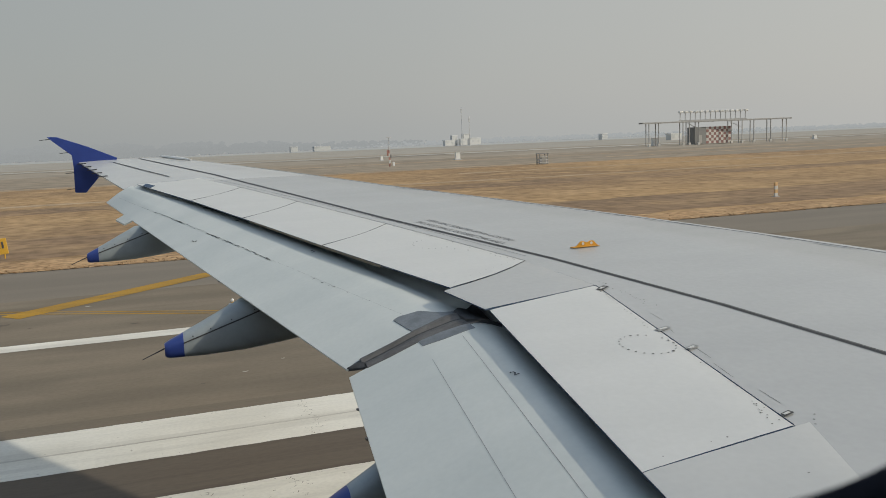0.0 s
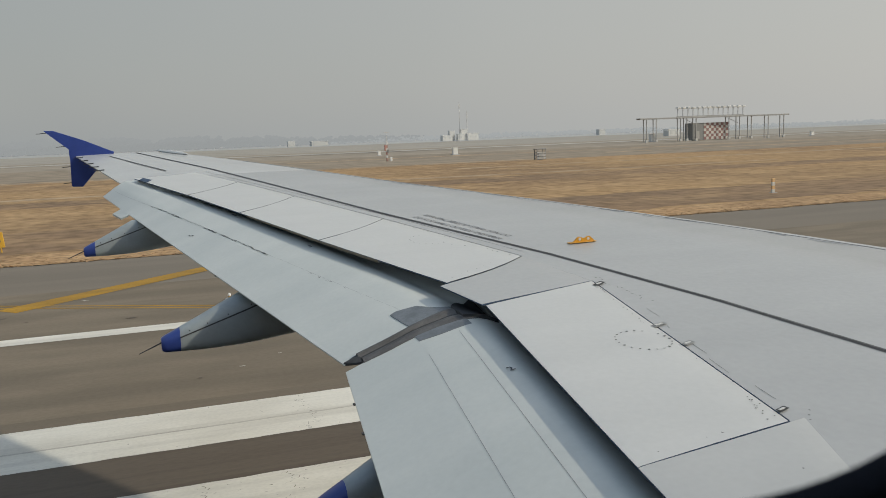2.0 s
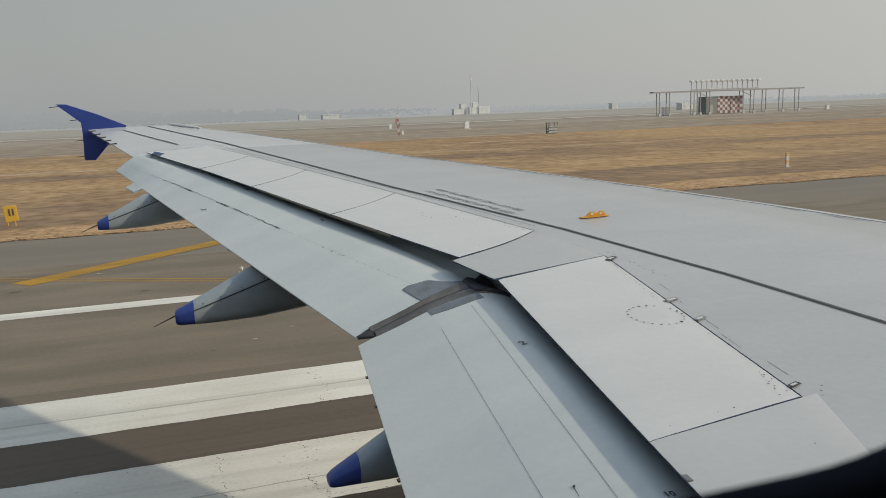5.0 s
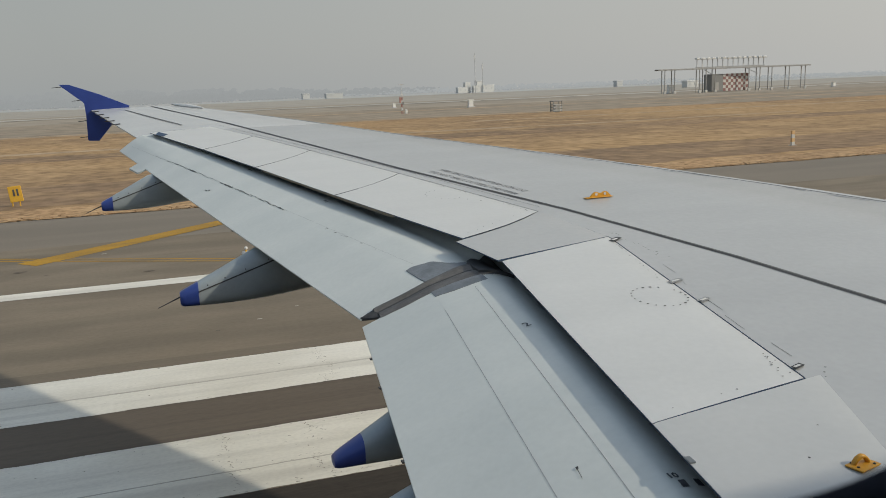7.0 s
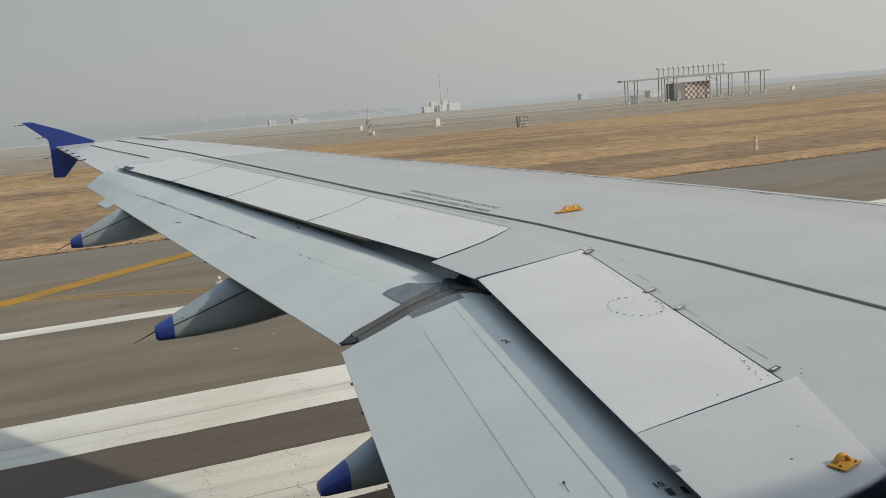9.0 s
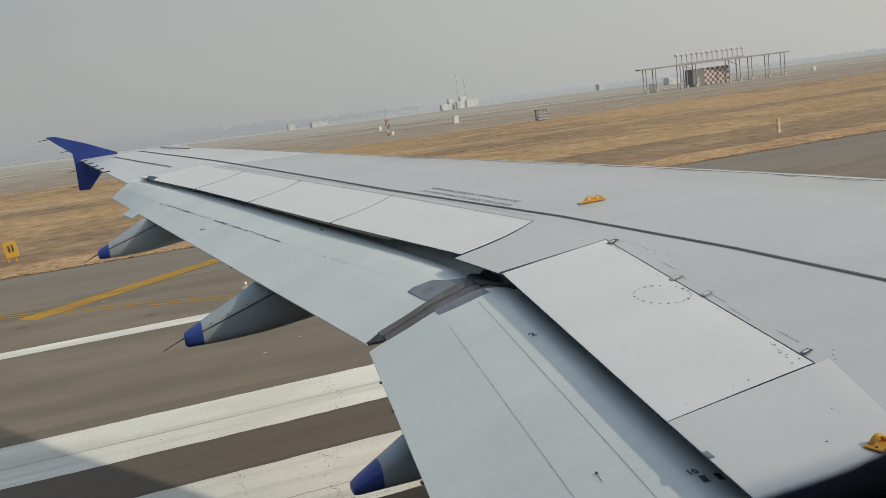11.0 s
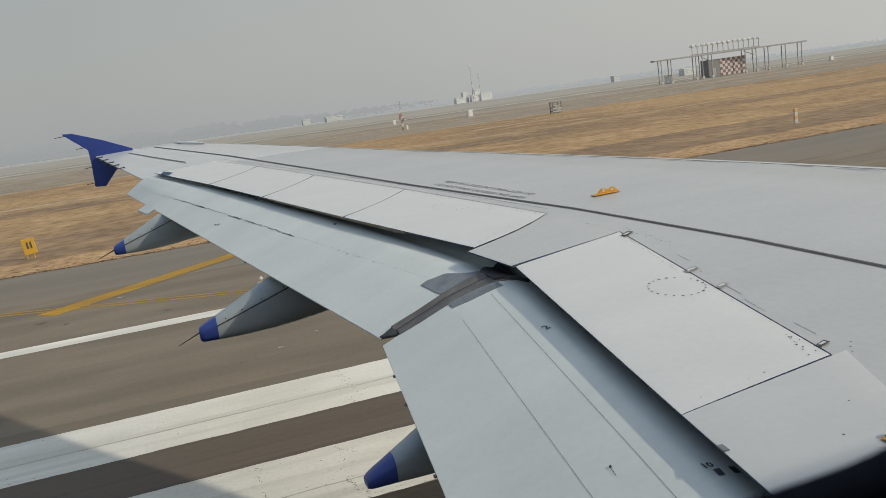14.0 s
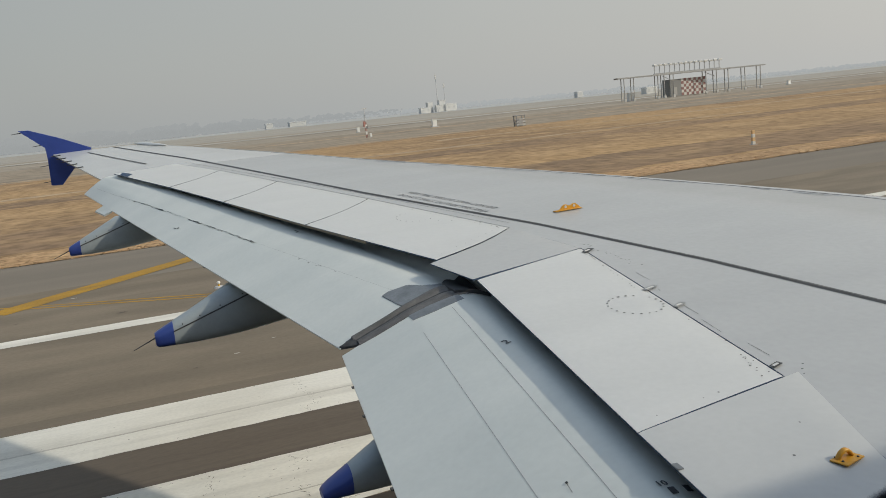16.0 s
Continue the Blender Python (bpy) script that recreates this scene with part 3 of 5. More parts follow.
def lashing_hook(x, y, length, height, width, turn_deg):
    """A yellow base plate with a rail over it, pierced by two round eyes."""
    base = Vector(top(x, y, -0.004))
    m = Matrix.Translation(base) @ Matrix.Rotation(radians(turn_deg), 4, "Z")
    bm = bmesh.new()
    add_box(bm, (0, 0, 0.003), (length, width, 0.006), None, 0.002)
    crest = [(0.0, 0.0), (0.10, 0.16), (0.20, 0.70), (0.27, 0.96), (0.34, 1.0), (0.41, 0.90), (0.47, 0.70), (0.58, 0.70), (0.64, 0.90), (0.71, 1.0), (0.78, 0.97), (0.86, 0.66), (0.94, 0.22), (1.0, 0.0)]
    n = 34
    outline = [((i / n - 0.5) * length * 0.86 + length * 0.05, height * lerp_at(crest, i / n)) for i in range(n + 1)]
    front = [bm.verts.new((px_, -0.006, 0.006 + pz)) for px_, pz in outline]
    back = [bm.verts.new((px_, 0.006, 0.006 + pz)) for px_, pz in outline]
    fl = [bm.verts.new((px_, -0.006, 0.006)) for px_, _ in outline]
    bl = [bm.verts.new((px_, 0.006, 0.006)) for px_, _ in outline]
    for i in range(n):
        bm.faces.new((fl[i], fl[i + 1], front[i + 1], front[i]))
        bm.faces.new((bl[i], back[i], back[i + 1], bl[i + 1]))
        bm.faces.new((front[i], front[i + 1], back[i + 1], back[i]))
    bmesh.ops.remove_doubles(bm, verts=bm.verts, dist=0.0002)
    bmesh.ops.transform(bm, matrix=m, verts=bm.verts)
    h = part("lashing_hook", bm, YELLOW_FITTING, airliner, "yellow painted lashing hook with two round eyes", 30)
    for s in (-0.088, 0.231):
        bm = bmesh.new()
        c = Vector((s * length, 0, 0.006 + height * 0.52))
        bmesh.ops.create_cone(bm, cap_ends=True, segments=14, radius1=height * 0.30, radius2=height * 0.30, depth=0.016, matrix=m @ Matrix.Translation(c) @ Matrix.Rotation(math.pi / 2, 4, "X"))
        part("hook_eye", bm, SPOILER_PAINT, h, "pale round eye")
    return h


lashing_hook(3.385, 6.075, 0.255, 0.041, 0.05, 4)

# the smaller hook by the root: a bolted plate with one bent loop
bm = bmesh.new()
base = Vector(top(2.12, 2.05, -0.004))
add_box(bm, base + Vector((0, 0, 0.003)), (0.104, 0.066, 0.006), Matrix.Rotation(0.25, 3, "Z"), 0.003)
hook = part("lashing_hook", bm, YELLOW_FITTING, airliner, "orange-yellow bolted hook plate by the wing root")
secs = []
for i in range(17):                                    # one bent loop, swept round its arch
    a = math.pi * i / 16
    c = base + Vector((0.024 * math.cos(a) * (1.25 - 0.35 * math.sin(a)), 0.010, 0.003 + 0.027 * math.sin(a)))
    out = Vector((math.cos(a), 0, math.sin(a)))
    secs.append([c + out * 0.0075 * math.cos(b) + Vector((0, 0.011 * math.sin(b), 0)) for b in [2 * math.pi * j / 10 for j in range(10)]])
v, f = loft(secs)
mesh_object("hook_loop", v, f, YELLOW_FITTING, hook, "", 50)
for dx, dy in ((-0.034, -0.016), (0.034, -0.014), (-0.03, 0.02), (0.036, 0.02)):
    bm = bmesh.new()
    bmesh.ops.create_cone(bm, cap_ends=True, segments=8, radius1=0.005, radius2=0.004, depth=0.004, matrix=Matrix.Translation(base + Vector((dx, dy, 0.0075))))
    part("bolt", bm, GRIME, hook, "dark bolt head")
wing_dots("drain_hole", [(1.996, 2.155)], 0.006, label="small black drain hole", lift=0.0024)
wing_dots("drain_hole", [(2.191, 2.332)], 0.004, label="small black drain hole", lift=0.0024)
bm = bmesh.new()
add_box(bm, top(1.612, 2.28, -0.001), (0.024, 0.048, 0.006), Matrix.Rotation(-0.15, 3, "Z"), 0.002)
part("edge_clip", bm, BARE_METAL, airliner, "bare metal clip on the panel edge")

# flat dark patch painted for the shaded notch where the flap meets the aileron
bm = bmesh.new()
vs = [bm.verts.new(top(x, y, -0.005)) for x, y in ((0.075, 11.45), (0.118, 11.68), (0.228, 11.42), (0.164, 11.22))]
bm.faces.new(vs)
part("aileron_shade_patch", bm, SHADE_BLUE, airliner, "flat dark patch for the shaded notch beside the aileron")
# lip below the third spoiler
bm = bmesh.new()
rows = []
for i in range(13):
    y = 6.08 + 2.30 * i / 12
    x = lerp_at([(5.26, 1.915), (6.95, 1.41), (8.55, 0.96)], y) - 0.003
    rows.append([bm.verts.new(top(x, y, 0.0005)), bm.verts.new(top(x + 0.002, y, lerp_at([(6.08, 0.020), (8.4, 0.012)], y)))])
for r0, r1 in zip(rows, rows[1:]):
    bm.faces.new((r0[0], r0[1], r1[1], r1[0]))
part("spoiler_lip", bm, PRIMER, airliner, "thin tan primed lip under the spoiler")


# ---------------------------------------------------------------- marks on the flaps
def flap_band(bm, pts, width, aft, drops, lift=0.003):
    """A band along (y, u) points of a flap; width in metres along the chord."""
    rows = []
    for y, u in pts:
        c = lerp_at(EDGE_AFT, y) - lerp_at(aft, y)
        du = width / c / 2
        rows.append((bm.verts.new(flap_point(y, u - du, aft, drops, lift)), bm.verts.new(flap_point(y, u + du, aft, drops, lift))))
    for a, b in zip(rows, rows[1:]):
        bm.faces.new((a[0], a[1], b[1], b[0]))


def seam(name, u, y0, y1, width, aft, drops, parent, mat=SEAM_GREY):
    bm = bmesh.new()
    flap_band(bm, [(y0 + (y1 - y0) * i / 16, u) for i in range(17)], width, aft, drops, 0.0012)
    return part(name, bm, mat, parent, "fine dark panel seam")


seam("panel_seam", 0.474, 1.0, 4.50, 0.0020, IN_AFT, IN_DROP, inboard_flap)
seam("panel_seam", 0.216, 1.0, 4.66, 0.0020, IN_AFT, IN_DROP, inboard_flap)
bm = bmesh.new()
flap_band(bm, [(2.602, 0.342), (2.565, 0.344), (2.535, 0.346)], 0.0022, IN_AFT, IN_DROP, 0.004)
flap_band(bm, [(2.607, 0.340), (2.592, 0.342)], 0.010, IN_AFT, IN_DROP, 0.005)
part("scratch", bm, GRIME, inboard_flap, "short black scrape")


def rub_marks(spans):
    bm = bmesh.new()
    for y0, y1, n, size in spans:
        for i in range(n):
            y = random.uniform(min(y0, y1), max(y0, y1))
            u = lerp_at([(5.54, 0.330), (6.40, 0.392), (7.21, 0.422), (7.90, 0.448), (8.80, 0.484), (10.22, 0.565), (10.86, 0.60)], y) + random.uniform(-0.012, 0.012)
            l = random.uniform(0.006, 0.028) * size
            flap_band(bm, [(y - l, u + random.uniform(-0.004, 0.004)), (y, u), (y + l, u)], random.uniform(0.0015, 0.0058) * size, OUT_AFT, OUT_DROP, 0.0025)
    return tagged(part("rub_marks", bm, GRIME, outboard_flap, "broken line of black rubbed marks"), kind="stuff")


rub_marks([(10.85, 10.2, 8, 0.6), (10.25, 9.4, 46, 1.1), (9.4, 8.8, 26, 0.8), (8.68, 8.38, 20, 1.3), (8.3, 7.25, 58, 1.0), (6.5, 6.15, 8, 0.8), (5.75, 5.65, 2, 0.8), (5.95, 5.9, 2, 0.6)])
for y, u, a, b in ((8.643, 0.726, 0.03, 0.014), (8.60, 0.70, 0.012, 0.03), (8.78, -0.06, 0.05, 0.03), (7.107, 0.005, 0.035, 0.02), (7.07, 0.03, 0.012, 0.03)):
    bm = bmesh.new()
    flap_band(bm, [(y - a, u), (y + a, u)], b * 0.6, OUT_AFT, OUT_DROP, 0.004)
    part("scuff", bm, GRIME, outboard_flap, "small black scuff")
bm = bmesh.new()
flap_band(bm, [(5.0 + 6.6 * i / 24, lerp_at([(5.0, 0.29), (5.56, 0.325), (7.24, 0.418), (8.83, 0.480), (11.6, 0.63)], 5.0 + 6.6 * i / 24)) for i in range(25)], 0.0012, OUT_AFT, OUT_DROP, 0.001)
part("panel_seam", bm, SEAM_GREY, outboard_flap, "fine grey panel seam")

# figures on the inboard flap's nose
p0 = flap_point(3.868, 0.108, IN_AFT, IN_DROP, 0.004)
lettering("2", 0.072, p0, flap_point(3.876, 0.05, IN_AFT, IN_DROP, 0.004) - p0, flap_point(3.928, 0.108, IN_AFT, IN_DROP, 0.004) - p0, inboard_flap)
p0 = flap_point(2.340, 0.024, IN_AFT, IN_DROP, 0.004)
lettering("10", 0.044, p0, flap_point(2.340, -0.02, IN_AFT, IN_DROP, 0.004) - p0, flap_point(2.400, 0.024, IN_AFT, IN_DROP, 0.004) - p0, inboard_flap)
for ya, yb, u in ((2.312, 2.268, 0.003), (2.315, 2.27, -0.07)):
    bm = bmesh.new()
    flap_band(bm, [(ya, u), (yb, u)], 0.026, IN_AFT, IN_DROP, 0.003)
    part("placard", bm, STENCIL, inboard_flap, "small black square placard")

# seal between the two flaps: two rubber tapes with a dark joint, and worn metal plates beside them
def seal_at(x, y, lift):
    """A point over the flaps' joint, lying on the flap under it or bridging the gap between them."""
    def on(yy, aft, drops):
        x0, x1 = lerp_at(EDGE_AFT, yy), lerp_at(aft, yy)
        return flap_point(yy, (x0 - x) / (x0 - x1), aft, drops, lift).z
    zi, zo = on(min(y, 4.84), IN_AFT, IN_DROP), on(max(y, 4.93), OUT_AFT, OUT_DROP)
    return Vector((x, y, zi + (zo - zi) * min(1.0, max(0.0, (y - 4.84) / 0.09))))


def tape(name, x0, x1, inner, outer, lift, crown, mat, label, parent=None, steps=26):
    """A thin strip between two lines of (x, y), a little arched across."""
    secs = []
    for i in range(steps + 1):
        x = x0 + (x1 - x0) * i / steps
        ya, yb = lerp_at(inner, x), lerp_at(outer, x)
        across = [ya + (yb - ya) * k / 6 for k in range(7)]
        over = [seal_at(x, y, lift + crown * math.sin(math.pi * k / 6)) for k, y in enumerate(across)]
        secs.append(over + [seal_at(x, yb, -0.012), seal_at(x, ya, -0.012)])
    v, f = loft(secs)
    return mesh_object(name, v, f, mat, parent or airliner, label, 40)


SEAL_OUT = [(1.20, 4.968), (1.374, 4.956), (1.528, 4.960), (1.658, 4.990), (1.80, 5.012), (2.0, 5.03)]
SEAL_MID = [(1.20, 4.905), (1.40, 4.900), (1.60, 4.905), (1.80, 4.900), (2.0, 4.88)]
SEAL_IN = [(1.20, 4.835), (1.35, 4.818), (1.537, 4.815), (1.671, 4.812), (1.827, 4.780), (2.0, 4.75)]
tape("flap_seal", 1.20, 1.92, [(x, y + 0.006) for x, y in SEAL_MID], SEAL_OUT, 0.004, 0.018, SEAL, "weathered grey-brown rubber seal tape between the flaps")
tape("flap_seal", 1.215, 1.92, SEAL_IN, [(x, y - 0.006) for x, y in SEAL_MID], 0.003, 0.008, SEAL, "worn grey seal tape along the inboard flap")
tape("seal_joint", 1.20, 1.92, [(x, y - 0.009) for x, y in SEAL_MID], [(x, y + 0.009) for x, y in SEAL_MID], 0.004, 0.0, GRIME, "dark joint between the seal tapes")
tape("seal_plate", 1.535, 1.855, [(1.533, 4.735), (1.648, 4.706), (1.818, 4.684), (1.9, 4.68)], [(x, y + 0.01) for x, y in SEAL_IN], 0.0035, 0.0, BARE_METAL, "worn bare metal plate beside the seal", None, 12)
tape("rub_plate", 1.503, 1.86, [(1.503, 5.225), (1.547, 4.96), (1.66, 4.985), (1.80, 5.0), (1.95, 5.01)], [(1.503, 5.232), (1.545, 5.251), (1.674, 5.214), (1.744, 5.11), (1.80, 5.07), (1.95, 5.06)], 0.006, 0.0, BARE_METAL, "scuffed bare metal rub plate", outboard_flap, 22)
# Black sheet added over the joint; it stands for the gap's deep shade.
tape("joint_shade_sheet", 1.845, 2.06, [(1.845, 4.805), (1.90, 4.785), (2.06, 4.75)], [(1.845, 5.02), (1.90, 5.10), (1.96, 5.16), (2.06, 5.22)], 0.024, 0.0, DARK_LINE, "black sheet added for the dark gap under the spoilers", None, 10)
tape("seal_end", 1.115, 1.21, [(1.115, 4.936), (1.16, 4.895), (1.21, 4.850)], [(1.115, 4.944), (1.16, 4.958), (1.21, 4.966)], 0.002, 0.007, GRIME, "dark frayed end of the seal", None, 6)

# tab and steps at the flaps' trailing edges
bm = bmesh.new()
pts = [flap_point(y, u, OUT_AFT, OUT_DROP, 0.0) for y, u in ((10.823, 1.24), (10.431, 1.18), (10.40, 1.0), (10.80, 1.0))]
up = [bm.verts.new(p) for p in pts]
dn = [bm.verts.new(p - Vector((0, 0, 0.02))) for p in pts]
bm.faces.new(up)
bm.faces.new(dn[::-1])
for i in range(4):
    bm.faces.new((up[i], up[(i + 1) % 4], dn[(i + 1) % 4], dn[i]))
part("flap_tab", bm, FLAP_PAINT, outboard_flap, "small square tab on the trailing edge")
for y0, flap_ob, aft, drops in ((4.36, inboard_flap, IN_AFT, IN_DROP), (3.98, inboard_flap, IN_AFT, IN_DROP), (3.24, inboard_flap, IN_AFT, IN_DROP), (7.32, outboard_flap, OUT_AFT, OUT_DROP)):
    bm = bmesh.new()
    add_box(bm, flap_point(y0, 1.006, aft, drops, -0.004), (0.014, 0.024, 0.010), None, 0.002)
    part("edge_clip", bm, GRIME, flap_ob, "small dark clip at the trailing edge")

# static wicks
for y in (14.85, 14.42, 14.0, 13.6, 13.2):
    x, low = lerp_at(TIP_AFT, y), 0.02 + 0.06 * (15.2 - y) / 3.4
    bm = bmesh.new()
    add_rod(bm, top(x + 0.06, y, low - 0.013), top(x - 0.08, y, low - 0.005), 0.008, 0.005, 6)
    part("static_wick", bm, DARK_LINE, airliner, "short black static wick")
for x, z in ((-1.28, 4.67), (-1.0, 4.45), (-0.94, 4.12), (-0.94, 3.86)):
    bm = bmesh.new()
    add_rod(bm, (x + 0.05, 15.18, z), (x - 0.13, 15.18, z - 0.015), 0.007, 0.004, 6)
    part("static_wick", bm, DARK_LINE, airliner, "short black static wick")

fairing(0.40, 3.1, 2.60, 2.6, 0.70, 0.66, 0.28, "grey canoe-shaped flap track fairing", False)

# ---------------------------------------------------------------- fuselage, window and undercarriage round the viewer
# TALL is stretched until the fuselage's shadow edge fits the wing root.
AXIS_Y, AXIS_Z, RADIUS, TALL = -1.70, 4.10, 1.975, 2.58
stations = (-15.0, -6.0, -0.28, 0.42, 8.0, 22.0)
angles = [radians(a) for a in (-180, -160, -140, -120, -100, -80, -60, -40, -20, -6, 0, 4, 8, 12, 16, 20, 28, 40, 60, 80, 100, 120, 140, 160)]
bm = bmesh.new()
grid = [[bm.verts.new((x, AXIS_Y + RADIUS * math.cos(a), AXIS_Z + TALL * math.sin(a))) for a in angles] for x in stations]
for i in range(len(stations) - 1):
    for j in range(len(angles)):
        if stations[i] == -0.28 and 0 <= round(math.degrees(angles[j])) < 20:
            continue
        k = (j + 1) % len(angles)
        bm.faces.new((grid[i][j], grid[i][k], grid[i + 1][k], grid[i + 1][j]))
bm.faces.new(grid[0])
bm.faces.new(grid[-1][::-1])
part("fuselage", bm, FUSELAGE_PAINT, airliner, "unseen fuselage side, darkened to cut bounce on the wing", 40)


def window_loop(y, grow):
    x0, x1, z0, z1, r = -0.22 - grow, 0.345 + grow, 4.283 - grow, 4.80 + grow, 0.165 + grow
    pts = []
    for cx, cz, a0 in ((x1 - r, z1 - r, 0), (x0 + r, z1 - r, 90), (x0 + r, z0 + r, 180), (x1 - r, z0 + r, 270)):
        for i in range(25):
            a = radians(a0 + 90 * i / 24)
            pts.append((cx + r * math.cos(a), y, cz + r * math.sin(a)))
    return pts


v, f = loft([window_loop(0.190, 0.12), window_loop(0.188, 0.03), window_loop(0.193, 0.006), window_loop(0.20, 0.0), window_loop(0.207, 0.010), window_loop(0.222, 0.040), window_loop(0.226, 0.12)], True, False)
mesh_object("window_surround", v, f, CABIN_PLASTIC, airliner, "dark rounded cabin window surround", 40)

TYRE = material("tyre_rubber", (0.025, 0.025, 0.026), 0.85, 0, (0.04, 0.04, 0.04), 6.0, (1, 1, 1), 0.6, 40, 0.1)
for gy in (1.75, 2.40):
    bm = bmesh.new()
    secs = []
    for i in range(24):
        a = 2 * math.pi * i / 24
        secs.append([(3.1 + math.cos(a) * r, gy + w, 0.57 + math.sin(a) * r) for r, w in ((0.25, -0.15), (0.45, -0.18), (0.56, -0.12), (0.57, 0.0), (0.56, 0.12), (0.45, 0.18), (0.25, 0.15))])
    secs.append(secs[0])
    v, f = loft(secs)
    bm.free()
    mesh_object("wheel", v, f, TYRE, airliner, "black main wheel tyre", 40)
bm = bmesh.new()
add_rod(bm, (3.1, 2.08, 0.5), (3.1, 2.08, 2.9), 0.11, 0.13, 14)
add_rod(bm, (3.1, 1.6, 0.57), (3.1, 2.55, 0.57), 0.10, None, 14)
part("gear_leg", bm, BARE_METAL, airliner, "grey main undercarriage leg")

# ---------------------------------------------------------------- ground
def ground_material(name, c1, c2, c3, broad, streak, fine, rough=0.95, bump=0.5, grain=0.75):
    """Ground in three tones: broad patches, long streaks along the runway, and a fine grain."""
    m = bpy.data.materials.new(name)
    m.use_nodes = True
    n, l = m.node_tree.nodes, m.node_tree.links
    b = n["Principled BSDF"]
    b.inputs["Roughness"].default_value = rough
    b.inputs["Specular IOR Level"].default_value = 0.15
    tc = n.new("ShaderNodeTexCoord")

    def noise_fac(scale, stretch, lo, hi, detail=8.0):
        mp = n.new("ShaderNodeMapping")
        mp.inputs["Scale"].default_value = stretch
        l.new(tc.outputs["Object"], mp.inputs["Vector"])
        t = n.new("ShaderNodeTexNoise")
        t.inputs["Scale"].default_value, t.inputs["Detail"].default_value = scale, detail
        l.new(mp.outputs["Vector"], t.inputs["Vector"])
        r = n.new("ShaderNodeMapRange")
        r.inputs["From Min"].default_value, r.inputs["From Max"].default_value = lo, hi
        l.new(t.outputs["Fac"], r.inputs["Value"])
        return r.outputs["Result"]

    a = n.new("ShaderNodeMixRGB")
    a.inputs["Color1"].default_value, a.inputs["Color2"].default_value = (*c1, 1), (*c2, 1)
    l.new(noise_fac(broad[0], broad[1], 0.40, 0.62), a.inputs["Fac"])
    s = n.new("ShaderNodeMixRGB")
    s.inputs["Color2"].default_value = (*c3, 1)
    l.new(a.outputs["Color"], s.inputs["Color1"])
    l.new(noise_fac(streak[0], streak[1], 0.48, 0.72), s.inputs["Fac"])
    g = n.new("ShaderNodeMixRGB")
    g.blend_type = "MULTIPLY"
    g.inputs["Fac"].default_value = grain
    r = n.new("ShaderNodeValToRGB")
    r.color_ramp.elements[0].position, r.color_ramp.elements[0].color = 0.30, (0.45, 0.43, 0.40, 1)
    r.color_ramp.elements[1].position, r.color_ramp.elements[1].color = 0.60, (1.12, 1.10, 1.08, 1)
    l.new(noise_fac(fine[0], fine[1], 0.0, 1.0), r.inputs["Fac"])
    l.new(s.outputs["Color"], g.inputs["Color1"])
    l.new(r.outputs["Color"], g.inputs["Color2"])
    l.new(g.outputs["Color"], b.inputs["Base Color"])
    if bump:
        bp = n.new("ShaderNodeBump")
        bp.inputs["Strength"].default_value, bp.inputs["Distance"].default_value = bump, 0.05
        l.new(noise_fac(fine[0] * 1.7, fine[1], 0.0, 1.0), bp.inputs["Height"])
        l.new(bp.outputs["Normal"], b.inputs["Normal"])
    return m


def ground_sheet(name, x0, x1, y0, y1, z, mat, label, category, kind="structure", wave=0.0, step=4.0):
    """A level sheet; with wave, its edges along the runway wander."""
    if not wave:
        v, f = [(x0, y0, z), (x1, y0, z), (x1, y1, z), (x0, y1, z)], [(0, 1, 2, 3)]
    else:
        n = int((x1 - x0) / step)
        v, f = [], []
        for i in range(n + 1):
            x = x0 + (x1 - x0) * i / n
            w0, w1 = noise.noise((x * 0.9 / step, y0, 0.3)) + 0.6 * noise.noise((x * 0.13 / step, y0, 7)), noise.noise((x * 0.9 / step, y1, 0.3)) + 0.6 * noise.noise((x * 0.13 / step, y1, 7))
            v += [(x, y0 + wave * w0, z), (x, y1 + wave * w1, z)]
        f = [(2 * i, 2 * i + 2, 2 * i + 3, 2 * i + 1) for i in range(n)]
    ob = mesh_object(name, v, f, mat)
    return tagged(ob, label, category, kind=kind)


GRASS = ground_material("dry_grass", (0.398, 0.262, 0.134), (0.280, 0.188, 0.108), (0.475, 0.322, 0.172), (0.055, (0.6, 0.6, 1)), (0.35, (0.6, 0.6, 1)), (1.6, (0.7, 0.6, 1)), bump=0.25, grain=0.62)
BROWN_GRASS = ground_material("brown_matted_grass", (0.285, 0.192, 0.115), (0.225, 0.156, 0.100), (0.37, 0.252, 0.142), (0.08, (0.6, 0.6, 1)), (0.35, (0.6, 0.6, 1)), (1.6, (0.7, 0.6, 1)), bump=0.25, grain=0.62)
GOLD_GRASS = ground_material("golden_verge_grass", (0.44, 0.285, 0.152), (0.32, 0.212, 0.120), (0.52, 0.355, 0.195), (0.25, (0.6, 0.9, 1)), (0.7, (0.7, 0.7, 1)), (3.0, (0.8, 0.8, 1)), bump=0.25, grain=0.8)
# Field colours go paler band by band; haze is put into them.
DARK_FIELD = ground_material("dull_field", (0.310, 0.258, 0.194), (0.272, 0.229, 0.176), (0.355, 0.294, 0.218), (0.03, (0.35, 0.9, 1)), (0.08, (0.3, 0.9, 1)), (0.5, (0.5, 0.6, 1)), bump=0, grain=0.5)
HAZE_FIELD = ground_material("haze_paled_field", (0.335, 0.292, 0.230), (0.300, 0.264, 0.212), (0.368, 0.320, 0.254), (0.012, (0.35, 0.9, 1)), (0.03, (0.25, 0.9, 1)), (0.2, (0.5, 0.7, 1)), bump=0, grain=0.4)
